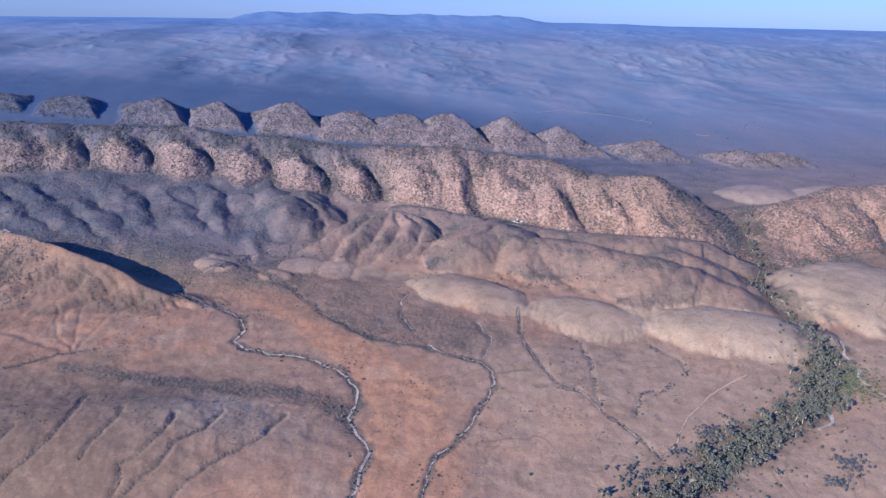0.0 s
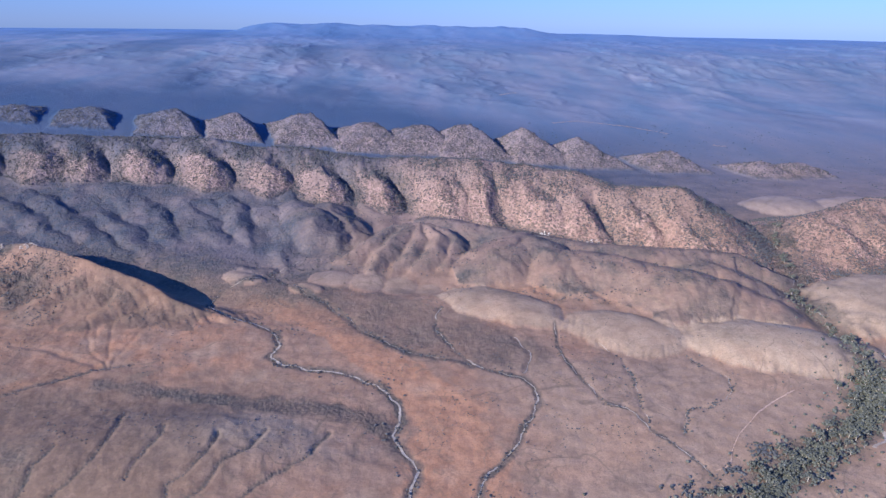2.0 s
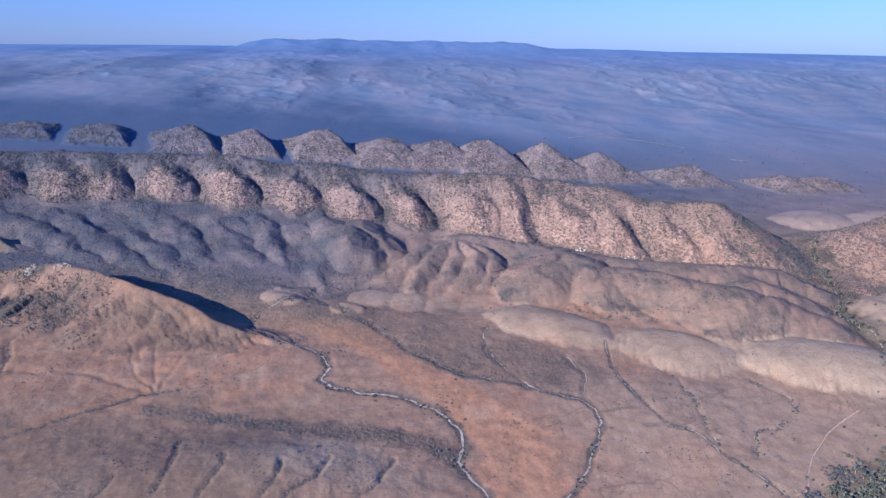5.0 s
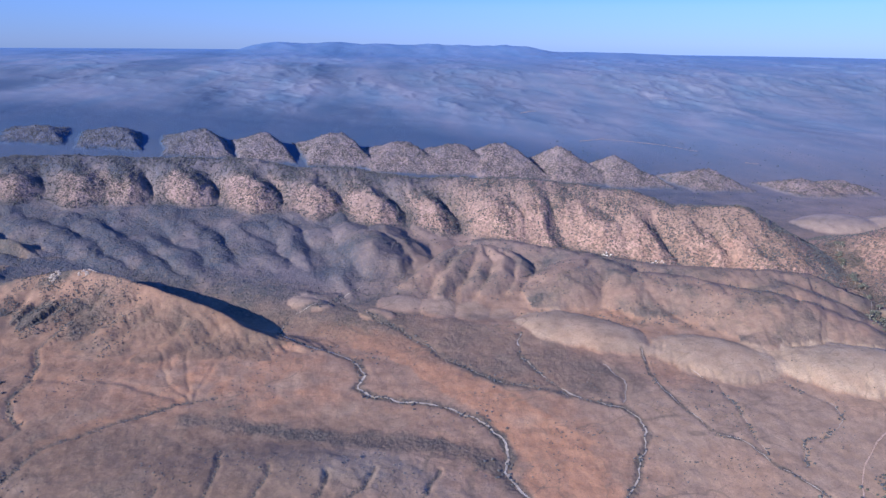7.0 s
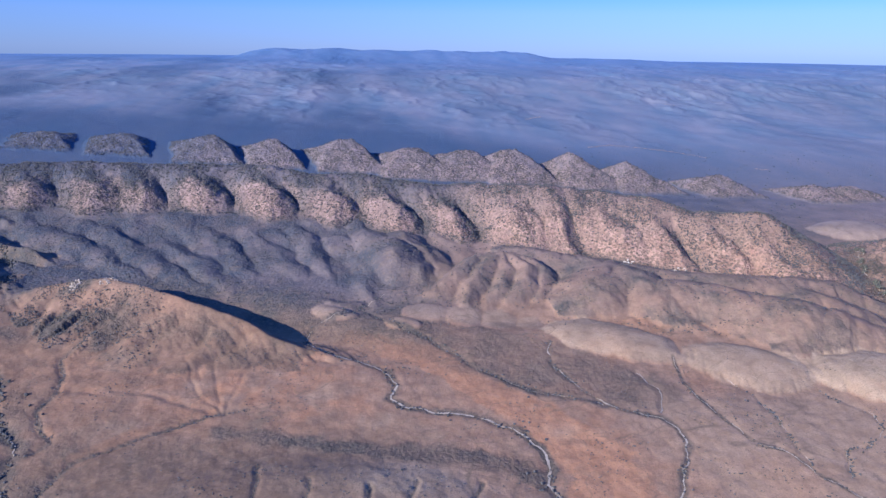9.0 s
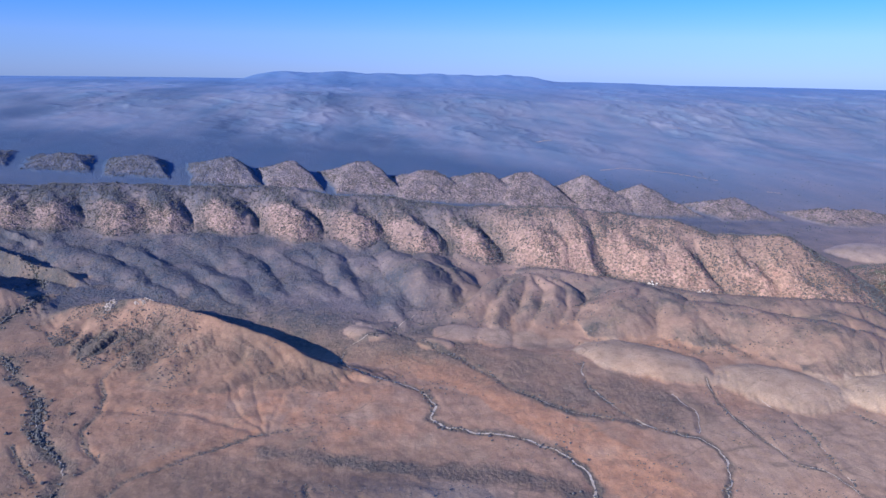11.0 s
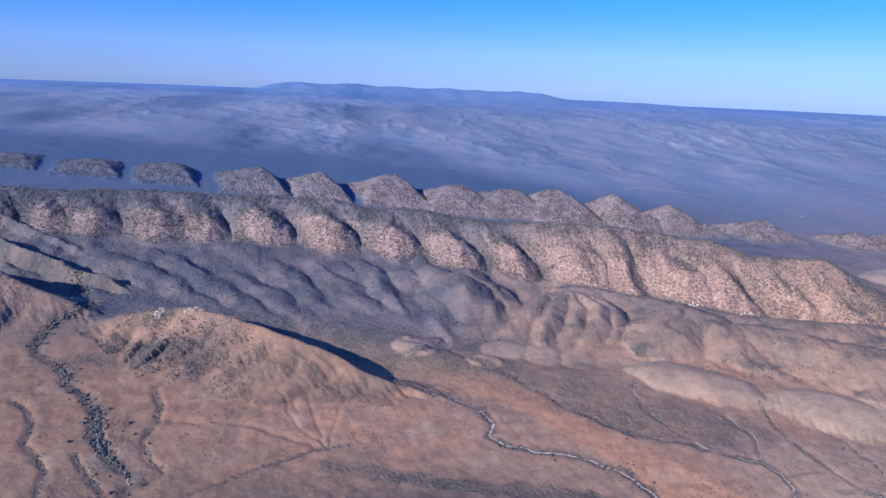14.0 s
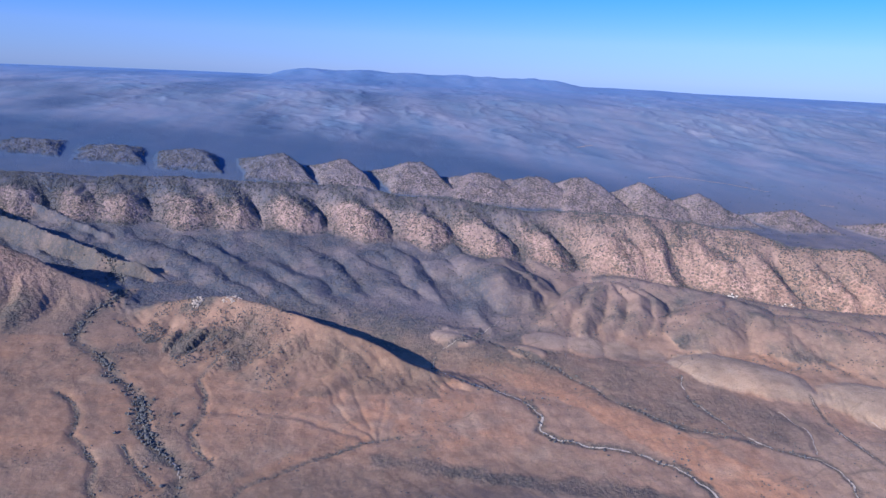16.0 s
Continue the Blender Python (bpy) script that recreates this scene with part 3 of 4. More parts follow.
    # single bushes too small to stand as shapes: dark spots, thick on rock and scrub, thin on bare ground
    spots = n.new("ShaderNodeTexVoronoi")
    spots.inputs["Scale"].default_value, spots.inputs["Randomness"].default_value = 0.30, 1.0
    l.new(place, spots.inputs["Vector"])
    near = n.new("ShaderNodeMapRange")
    near.inputs[1].default_value, near.inputs[2].default_value, near.inputs[3].default_value, near.inputs[4].default_value = 0.44, 0.58, 1.0, 0.0
    l.new(spots.outputs["Distance"], near.inputs[0])
    thick = times(n, l, times(n, l, share(n, "rock"), 0.72), times(n, l, share(n, "scrub_and_shade"), 0.28), "ADD")
    c = mix_colour(n, l, c, (0.066, 0.062, 0.054), times(n, l, near.outputs[0], times(n, l, thick, noise_at(n, l, place, 0.03, 4, 0.6, 0.15, 0.5))))
    c = mix_colour(n, l, c, (0.075, 0.070, 0.050), times(n, l, noise_at(n, l, place, 0.55, 3, 0.7, 0.60, 0.66), times(n, l, bare, 0.45)))
    c = mix_colour(n, l, c, (0.345, 0.222, 0.155), times(n, l, times(n, l, noise_at(n, l, place, 0.22, 8, 0.7, 0.50, 0.68), 0.32), bare))
    c = mix_colour(n, l, c, (0.120, 0.086, 0.068), times(n, l, fine, times(n, l, bare, 0.34)))
    l.new(c, bsdf.inputs["Base Color"])
    bsdf.inputs["Roughness"].default_value = 0.95
    bsdf.inputs["Specular IOR Level"].default_value = 0.15
    b = n.new("ShaderNodeBump")
    b.inputs["Strength"].default_value, b.inputs["Distance"].default_value = 0.35, 0.8
    l.new(noise_at(n, l, place, 0.35, 8, 0.65, 0.2, 0.8), b.inputs["Height"])
    # knobs of rock and bushes on the stony slopes
    knob = n.new("ShaderNodeBump")
    knob.inputs["Strength"].default_value, knob.inputs["Distance"].default_value = 0.9, 2.1
    l.new(times(n, l, thick, noise_at(n, l, place, 0.30, 5, 0.6, 0.35, 0.65)), knob.inputs["Height"])
    l.new(b.outputs["Normal"], knob.inputs["Normal"])
    l.new(knob.outputs["Normal"], bsdf.inputs["Normal"])
    return m


EARTH = earth()


# ---- ground ----
def sheet():
    """One sheet of ground round the camera, finer where the camera looks, out to the skyline."""
    fine = np.radians(np.arange(-44, 56, 0.095))
    coarse = np.radians(np.arange(56, 316, 6.0))
    angle = np.concatenate([fine, coarse])
    ring = [0.5 * 1.5 ** k for k in range(14)] + [150.0]
    while ring[-1] < 4880:
        ring.append(ring[-1] * (1.0040 if ring[-1] > 300 else 1.01))
    ring = np.array(ring)
    a, r = np.meshgrid(angle, ring)
    x, y = r * np.sin(a), r * np.cos(a) - 60
    z, owner, rock = relief(x, y)
    return x, y, z, owner, rock


def ground_shares(x, y, z, owner, rock):
    owner = np.where(owner >= 1000, owner // 100, owner)
    n1, n2 = fbm(x, y, 90, 4, 200), fbm(x, y, 40, 4, 201)
    pale = np.zeros(x.shape)
    n3 = fbm(x, y, 14, 3, 202)
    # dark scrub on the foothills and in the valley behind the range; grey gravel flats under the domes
    scrub_and_shade = smooth(570, 650, y + 0.25 * x) * (0.82 * smooth(130, 10, x) + 0.3 * smooth(-60, -220, x)) * smooth(1000, 930, y)
    scrub_and_shade = np.maximum(scrub_and_shade, smooth(880, 980, y + 0.45 * np.maximum(x, 0)) * smooth(0, -350, y - 1950 + 350 * smooth(-100, 500, x)) * (0.9 - 0.5 * smooth(350, 750, x)))
    scrub_and_shade = np.maximum(scrub_and_shade, smooth(1150, 1500, y) * np.clip(0.28 + 1.0 * fbm(x, 0.4 * y, 260, 3, 203), 0, 0.9) * (1 - 0.6 * smooth(0, 500, x)))
    # deep shade at the far left, painted in the dark scrub colour
    scrub_and_shade = np.maximum(scrub_and_shade, 0.95 * smooth(-320, -370, x) * smooth(640, 690, y) * smooth(900, 860, y) * np.clip(0.7 + n2, 0, 1))
    d, s, w = along(x, y, ((20, 640, 40), (110, 560, 45), (190, 520, 30)))
    scrub_and_shade = np.maximum(scrub_and_shade, 0.55 * smooth(1.3, 0.7, np.abs(d) / w + 0.4 * n2))
    # orange soil between the creeks and on the spur
    d, s, w = along(x, y, ((-27, 623, 12), (29, 577, 17), (61, 536, 15), (98, 490, 18), (128, 425, 26), (131, 376, 30), (126, 320, 34)))
    orange = smooth(1.25, 0.95, np.abs(d) / w + 0.4 * n2 + 0.25 * n3)
    left = smooth(20, -60, x) * smooth(660, 590, y) * smooth(455, 500, y)
    orange = np.maximum(orange, left * np.clip(0.40 + 1.5 * n2 + 0.6 * n3, 0, 1))
    orange = np.maximum(orange, 0.5 * smooth(0.05, 0.4, n1) * (y < 640))
    orange = np.maximum(orange, (0.35 + 0.5 * smooth(-0.25, 0.35, n1 + 0.4 * n3)) * smooth(-170, -240, x) * (y < 640))
    d, s, w = along(x, y, ((-128, 503, 4), (-160, 484, 6), (-185, 467, 7), (-204, 448, 8)))
    orange = np.maximum(orange, smooth(1.2, 0.8, np.abs(d) / w + 0.4 * n3))
    for k in range(len(DOMES)):
        pale = np.where(owner == 50 + k, (0.42 if k < 4 or k > 11 else 0.85 if k == 6 else 0.62) * (0.9 + 0.3 * n3), pale)
    pale = np.where(owner == 57, 0.72, pale)
    pale = np.where((owner >= 59) & (owner <= 61), 0.3, pale)
    pale = np.maximum(pale, 0.45 * smooth(20, 42, z - lowland(x, y) + 6 * n2) * (owner == 42))
    pale = pale * smooth(0.1, 1.3, z - lowland(x, y))
    pale = np.where((owner == 41) | (owner == 45), 0.05 + 0.4 * n2, pale)
    orange = np.where((owner == 41) | (owner == 45), 0, orange)
    pale = np.where(owner == 40, 0.05 + 0.3 * n2, pale)
    orange = np.where(owner == 40, 0.20 + 0.5 * n2, orange)
    orange = np.where(owner == 42, 0.58 + 0.5 * n2 - 0.5 * smooth(22, 42, z - lowland(x, y)), orange)
    umber = np.where(owner == 42, 0.62 + 0.5 * n2 + 0.25 * smooth(22, 42, z - lowland(x, y)), 0.0)
    umber = np.maximum(umber, smooth(40, -50, x - 0.25 * (y - 400)) * smooth(520, 440, y + 12 * n2) * (0.85 - 0.25 * smooth(-150, -300, x)))
    umber = np.maximum(umber, 0.5 * smooth(-150, -300, x) * (y < 700))
    pale = np.maximum(pale, 0.35 * smooth(0.2, 0.7, fbm(x, y, 46, 4, 210)) * smooth(660, 600, y))
    pale = np.maximum(pale, 0.75 * np.exp(-((x - 8) / 55) ** 2 - ((y - 408) / 30) ** 2) * (1 + 0.5 * n3))
    pale = np.maximum(pale, 0.34 * smooth(130, 230, x) * smooth(540, 480, y))
    scrub_and_shade = np.where((owner >= 50) & (owner < 100), 0.08 + 0.3 * n2, scrub_and_shade)
    scrub_and_shade = np.where((owner == 41) | (owner == 45), 0.40 + 0.5 * n2 + 0.4 * n3, scrub_and_shade)
    # dark band behind the rise: scrub, with the back slope's shade painted in
    d, s, w = along(x, y, ((-118, 480, 7), (-54, 462, 9), (-12, 450, 10), (28, 443, 12), (67, 435, 13), (87, 420, 11), (90, 398, 6)))
    scrub_and_shade = np.maximum(np.where(owner == 40, 0.1, scrub_and_shade), 0.85 * smooth(1.4, 0.3, np.abs(d) / w + 0.7 * n3))
    scrub_and_shade = np.where((owner == 10) | (owner == 11) | (owner >= 1000), (0.9 - 0.3 * smooth(0, 300, x)) * (1 - rock) + 0.25 * n3, scrub_and_shade)
    scrub_and_shade = np.where((owner >= 20) & (owner < 40), 0.95 - 0.65 * rock + 0.6 * n3, scrub_and_shade)
    # third and fourth spurs: shade painted on with the dark scrub colour
    scrub_and_shade = np.where((owner == 44) | (owner == 46), 1.0 + 0.4 * n3 - 0.3 * rock, scrub_and_shade)
    scrub_and_shade = np.where(owner == 43, 0.45 + 0.5 * n2, scrub_and_shade)
    scrub_and_shade = np.where(owner == 42, 0.24 + 0.4 * n2 + 0.6 * smooth(-190, -270, x) * smooth(-0.1, 0.25, n2), scrub_and_shade)
    scrub_and_shade = np.maximum(scrub_and_shade, np.clip(0.16 + 0.6 * n2, 0, 1) * smooth(-90, -200, x) * (y < 690) * np.where(owner == 42, 0.7, 1))
    scrub_and_shade = np.maximum(scrub_and_shade, np.clip(0.25 + 0.6 * n2, 0, 1) * smooth(-70, -170, x - 0.3 * (y - 330)) * smooth(440, 380, y))
    scrub_and_shade = scrub_and_shade + 0.35 * smooth(-180, -380, x) * smooth(800, 900, y) * (owner >= 10) * (owner < 40)
    for line, wide in ((MAIN_CREEK, 4), (SECOND_CREEK, 3), (LEFT_CREEK, 7), (RIVER, 17), (THIRD_CREEK, 1.6), (SIXTH_CREEK, 5), (FOOT_GULLY, 1.8), (LEFT_GULLY, 1.8), (WEST_GULLY, 2.0), (WEST_RILL, 1.5)) + tuple((g, 1.3) for g in RISE_STEMS):
        d, s, w = along(x, y, tuple((p, q, 0) for p, q in (wander(line, COURSE_NUMBER[line])[::2] if line in RISE_STEMS else line)))
        scrub_and_shade = np.maximum(scrub_and_shade, 0.85 * smooth(1.4, 0.5, np.abs(d) / wide + 0.8 * n3) * (y < 860))
        orange = orange * smooth(0.4, 1.2, np.abs(d) / wide)
    # painted haze: share grows with distance, adjusted for rock, hogbacks and foothills
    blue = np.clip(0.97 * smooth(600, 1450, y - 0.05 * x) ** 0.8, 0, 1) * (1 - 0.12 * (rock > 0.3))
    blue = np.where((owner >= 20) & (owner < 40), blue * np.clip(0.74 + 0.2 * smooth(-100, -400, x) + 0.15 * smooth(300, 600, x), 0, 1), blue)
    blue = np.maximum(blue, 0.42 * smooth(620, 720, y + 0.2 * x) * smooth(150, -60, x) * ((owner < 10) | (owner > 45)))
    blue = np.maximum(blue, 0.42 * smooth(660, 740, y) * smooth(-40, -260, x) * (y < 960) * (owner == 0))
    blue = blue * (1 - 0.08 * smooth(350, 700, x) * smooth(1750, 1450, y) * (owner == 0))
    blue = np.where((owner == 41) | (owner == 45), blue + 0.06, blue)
    rockshare = rock * np.clip(0.85 + 0.8 * n2, 0, 1)
    return {"orange": np.clip(orange, 0, 1), "pale": np.clip(pale, 0, 1), "scrub_and_shade": np.clip(scrub_and_shade * (0.9 + 0.7 * n2 * smooth(1350, 1000, y)), 0, 1), "rock": rockshare, "haze_tint": blue, "umber": np.clip(umber, 0, 1)}


def lay_ground():
    x, y, z, owner, rock = sheet()
    rows, cols = x.shape
    shares = ground_shares(x, y, z, owner, rock)
    co = np.stack([x, y, z], -1).reshape(-1, 3)
    i = np.arange(rows * cols).reshape(rows, cols)
    nxt = np.roll(i, -1, axis=1)
    quads = np.stack([i[:-1], i[1:], nxt[1:], nxt[:-1]], -1).reshape(-1, 4)
    whose = owner.ravel()[quads[:, 0]]
    # each hill is one unbroken piece: specks of it elsewhere are plain ground
    for number in np.unique(whose):
        if number:
            rows_of = np.where(whose == number)[0]
            used, flat = np.unique(quads[rows_of], return_inverse=True)
            flat = flat.reshape(-1, 4)
            mark = np.arange(len(used))
            for _ in range(400):
                low = mark[flat].min(1)
                fresh = mark.copy()
                for k in range(4):
                    np.minimum.at(fresh, flat[:, k], low)
                fresh = fresh[fresh]
                if (fresh == mark).all():
                    break
                mark = fresh
            names, count = np.unique(mark[flat[:, 0]], return_counts=True)
            whose[rows_of[mark[flat[:, 0]] != names[count.argmax()]]] = 0
    # smooth normals of the whole sheet, so that no seam shows between a hill and the ground
    e1, e2 = co[quads[:, 2]] - co[quads[:, 0]], co[quads[:, 3]] - co[quads[:, 1]]
    fn = np.cross(e1, e2)
    vn = np.zeros(co.shape)
    for k in range(4):
        for j in range(3):
            vn[:, j] += np.bincount(quads[:, k], fn[:, j], len(co))
    vn /= np.maximum(np.linalg.norm(vn, axis=1, keepdims=True), 1e-9)
    if vn[:, 2].mean() < 0:
        vn, quads = -vn, quads[:, ::-1]
    ranges = {}
    for number in np.unique(whose):
        q = quads[whose == number]
        used, flat = np.unique(q, return_inverse=True)
        me = bpy.data.meshes.new("relief")
        me.vertices.add(len(used))
        me.vertices.foreach_set("co", co[used].ravel())
        me.loops.add(q.size)
        me.loops.foreach_set("vertex_index", flat.ravel().astype(np.int32))
        me.polygons.add(len(q))
        me.polygons.foreach_set("loop_start", np.arange(0, q.size, 4, dtype=np.int32))
        me.polygons.foreach_set("use_smooth", np.ones(len(q), bool))
        me.update(calc_edges=True)
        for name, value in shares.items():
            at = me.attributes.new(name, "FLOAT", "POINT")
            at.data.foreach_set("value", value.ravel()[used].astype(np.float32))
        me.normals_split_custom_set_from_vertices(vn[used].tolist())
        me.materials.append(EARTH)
        if number >= 1000:
            flank = new({40: "slope", 41: "lobe", 42: "flank", 43: "flank", 44: "flank", 46: "flank"}.get(number // 100, "spur_flank"), me)
            flank.parent = ranges[number // 100]
        elif number == 0:
            tagged(new("ground", me), "stony mauve-brown desert plain with dry creeks", "ground", kind="structure")
        elif number in (10, 11):
            ranges[number] = tagged(new("mountain_range", me), "red rocky mountain range dotted with dark shrubs", "mountain range")
        elif number in (42, 43, 44, 46):
            ranges[number] = tagged(new("spur", me), "orange stony spur with a steep shaded back slope", "hill")
        elif number == 40:
            ranges[number] = tagged(new("rise", me), "low bare brown rise cut by small gullies", "hill")
        elif number == 41:
            ranges[number] = tagged(new("knoll", me), "grey-brown knoll ridge furrowed by gullies", "hill")
        elif number == 45:
            tagged(new("rolling_hills", me), "grey-brown rolling stony hills dotted with bushes", "hills")
        elif number < 40:
            tagged(new("hogback_hill", me), "red rocky hogback hill with a shaded flank", "hill", group="row of hogback hills")
        else:
            tagged(new("domed_hill", me), "smooth pale grassed domed hill", "hill", group="domed hills along the flats")


lay_ground()


# ---- helpers for things ----
def part(name, bm, material, parent=None, label=""):
    me = bpy.data.meshes.new(name)
    bm.to_mesh(me)
    bm.free()
    me.materials.append(material)
    ob = new(name, me)
    ob.parent = parent
    return tagged(ob, label)


def plain_mesh(name, co, faces, material, smooth_faces=False):
    """A mesh from arrays; faces all have the same number of corners."""
    me = bpy.data.meshes.new(name)
    me.vertices.add(len(co))
    me.vertices.foreach_set("co", np.asarray(co, np.float32).ravel())
    n = faces.shape[1]
    me.loops.add(faces.size)
    me.loops.foreach_set("vertex_index", faces.ravel().astype(np.int32))
    me.polygons.add(len(faces))
    me.polygons.foreach_set("loop_start", np.arange(0, faces.size, n, dtype=np.int32))
    me.polygons.foreach_set("use_smooth", np.full(len(faces), smooth_faces))
    me.update(calc_edges=True)
    me.materials.append(material)
    return me


def foliage(name, dark, light, per_island=True):
    m, n, l, bsdf = node_material(name)
    geo = n.new("ShaderNodeNewGeometry")
    rand = geo.outputs["Random Per Island"] if per_island else n.new("ShaderNodeObjectInfo").outputs["Random"]
    c = mix_colour(n, l, dark, light, rand)
    c = mix_colour(n, l, c, tuple(0.55 * v for v in dark), times(n, l, noise_at(n, l, geo.outputs["Position"], 1.4, 4), 0.6))
    l.new(c, bsdf.inputs["Base Color"])
    bsdf.inputs["Roughness"].default_value = 0.8
    bsdf.inputs["Specular IOR Level"].default_value = 0.2
    return m


def dusty(name, dark, light, scale=0.5):
    m, n, l, bsdf = node_material(name)
    place = n.new("ShaderNodeNewGeometry").outputs["Position"]
    c = mix_colour(n, l, dark, light, noise_at(n, l, place, scale, 6))
    c = mix_colour(n, l, c, tuple(0.5 * v for v in dark), times(n, l, noise_at(n, l, place, scale * 4, 4, 0.6, 0.55, 0.75), 0.5))
    l.new(c, bsdf.inputs["Base Color"])
    bsdf.inputs["Roughness"].default_value = 0.95
    b = n.new("ShaderNodeBump")
    b.inputs["Strength"].default_value, b.inputs["Distance"].default_value = 0.5, 0.4
    l.new(noise_at(n, l, place, 1.2, 6), b.inputs["Height"])
    l.new(b.outputs["Normal"], bsdf.inputs["Normal"])
    return m


SHRUB = foliage("dark_shrub", (0.050, 0.052, 0.058), (0.114, 0.110, 0.112))
FAR_TREE = foliage("blue_green_leaf", (0.030, 0.046, 0.060), (0.060, 0.076, 0.092))
GUM_LEAF = foliage("gum_leaf", (0.060, 0.064, 0.054), (0.138, 0.140, 0.118))
BARK = dusty("pale_bark", (0.22, 0.19, 0.16), (0.42, 0.38, 0.33), 2.0)
SAND = dusty("creek_sand", (0.22, 0.175, 0.14), (0.40, 0.33, 0.275), 0.25)
DIRT = dusty("track_dirt", (0.33, 0.21, 0.15), (0.46, 0.31, 0.23), 0.4)
GREY_STONE = dusty("grey_quartzite", (0.19, 0.155, 0.135), (0.34, 0.285, 0.25), 0.6)
QUARTZ = dusty("pale_quartzite", (0.34, 0.29, 0.26), (0.60, 0.55, 0.50), 0.6)


# ---- creek beds and tracks ----
def ribbon(name, line, wide, material, seed, label, category, lift=0.30, gaps=0.0, sway=1.0):
    q = wander(line, COURSE_NUMBER[line] if line in COURSE_NUMBER else seed, 3.0, sway)
    tang = np.gradient(q, axis=0)
    side = np.stack([tang[:, 1], -tang[:, 0]], 1) / np.maximum(np.hypot(*tang.T), 1e-6)[:, None]
    t = np.arange(len(q)) * 3.0
    half = wide * (0.5 + 0.5 * fbm(t, t * 0 + 9 * seed, 14, 3, 300)) * (fbm(t, t * 0 + 5 * seed, 26, 2, 301) > gaps - 0.6)
    half = np.maximum(half * (0.35 + 0.65 * smooth(640, 590, q[:, 1])), 0.02)
    shift = wide * 0.8 * fbm(t, t * 0 + 3 * seed, 22, 2, 302)
    across = np.array([-1, -0.6, 0, 0.6, 1])
    pts = q[:, None, :] + side[:, None, :] * (half[:, None] * across + shift[:, None])[..., None]
    z = relief(pts[..., 0], pts[..., 1])[0] + lift
    co = np.concatenate([pts, z[..., None]], -1).reshape(-1, 3)
    i = np.arange(len(co)).reshape(-1, 5)
    faces = np.stack([i[:-1, :-1], i[:-1, 1:], i[1:, 1:], i[1:, :-1]], -1).reshape(-1, 4)
    ob = new(name, plain_mesh(name, co, faces, material, True))
    return tagged(ob, label, category, kind="structure")


for seed, (line, wide, gaps) in enumerate(((MAIN_CREEK, 1.6, 0.35), (SECOND_CREEK, 1.0, 0.5), (THIRD_CREEK, 0.6, 0.62), (FOURTH_CREEK, 0.45, 0.55), (FIFTH_CREEK, 0.5, 0.55), (SIXTH_CREEK, 0.5, 0.6),
                                           (DOME_CREEK, 0.7, 0.3), (RIVER_SAND, 2.2, 0.3), (RIVER_ARM, 2.0, 0.3), (LEFT_CREEK, 1.0, 0.72), (RIVER, 1.6, 0.5))):
    ribbon("creek_bed", line, wide, SAND, seed, "dry creek bed of pale sand winding across the flats", "creek bed", gaps=gaps)
ribbon("track", TRACK, 0.9, DIRT, 30, "narrow pale dirt vehicle track", "track", sway=0.3)


for seed, line in enumerate((((454, 1481), (521, 1520), (568, 1495), (616, 1463), (671, 1401)), ((401, 1811), (427, 1835), (453, 1848)), ((876, 2113), (890, 2098), (906, 2084)), ((721, 1308), (733, 1304), (745, 1301)))):
    ribbon("track", line, 7.0, DIRT, 40 + seed, "pale bare track on the dark plain behind the range", "track", lift=0.6, sway=0.5)


# ---- shrubs ----
def ball():
    bm = bmesh.new()
    bmesh.ops.create_icosphere(bm, subdivisions=1, radius=1.0)
    bm.verts.index_update()
    co = np.array([v.co[:] for v in bm.verts])
    faces = np.array([[v.index for v in f.verts] for f in bm.faces])
    bm.free()
    return co, faces


BALL_CO, BALL_FACES = ball()
OCT_CO = np.array([(1, 0, 0), (-1, 0, 0), (0, 1, 0), (0, -1, 0), (0, 0, 1), (0, 0, -1)], float)
OCT_FACES = np.array([(0, 2, 4), (2, 1, 4), (1, 3, 4), (3, 0, 4), (2, 0, 5), (1, 2, 5), (3, 1, 5), (0, 3, 5)])
rng = np.random.RandomState(5)


def clumps(name, places, sizes, material, label, category, flat=0.75, small=False):
    """Many small uneven bushes as one mesh: places (n, 3) at the foot, sizes (n,) half widths."""
    n = len(places)
    form, form_faces = (OCT_CO * 1.15, OCT_FACES) if small else (BALL_CO, BALL_FACES)
    turn = rng.uniform(0, 6.3, n)
    ball_co = form[None] * (1 + rng.uniform(-0.32, 0.32, (n, len(form), 1)))
    ca, sa = np.cos(turn)[:, None], np.sin(turn)[:, None]
    sx, sy = sizes * rng.uniform(0.75, 1.3, n), sizes * rng.uniform(0.75, 1.3, n)
    bx, by, bz = ball_co[..., 0] * sx[:, None], ball_co[..., 1] * sy[:, None], (ball_co[..., 2] + 0.55) * sizes[:, None] * flat
    co = np.stack([bx * ca - by * sa, bx * sa + by * ca, bz], -1) + places[:, None, :]
    faces = (form_faces[None] + (np.arange(n) * len(form))[:, None, None]).reshape(-1, 3)
    ob = new(name, plain_mesh(name, co.reshape(-1, 3), faces, material))
    return tagged(ob, label, category, kind="stuff")


def scatter(count, x0, x1, y0, y1, density):
    """Random places kept by a density of (x, y, owner, rock), with their height."""
    x, y = rng.uniform(x0, x1, count), rng.uniform(y0, y1, count)
    z, owner, rock = relief(x, y)
    owner = np.where(owner >= 1000, owner // 100, owner)
    keep = rng.uniform(0, 1, count) < density(x, y, owner, rock)
    return np.stack([x, y, z], 1)[keep]


def on_range(x, y, owner, rock):
    patch = np.clip(0.6 + 1.2 * fbm(x, y, 35, 3, 400), 0.1, 1)
    return np.where((owner == 10) | (owner == 11) | (owner >= 1000), patch * (0.35 + 0.65 * (rock < 0.8)), 0)


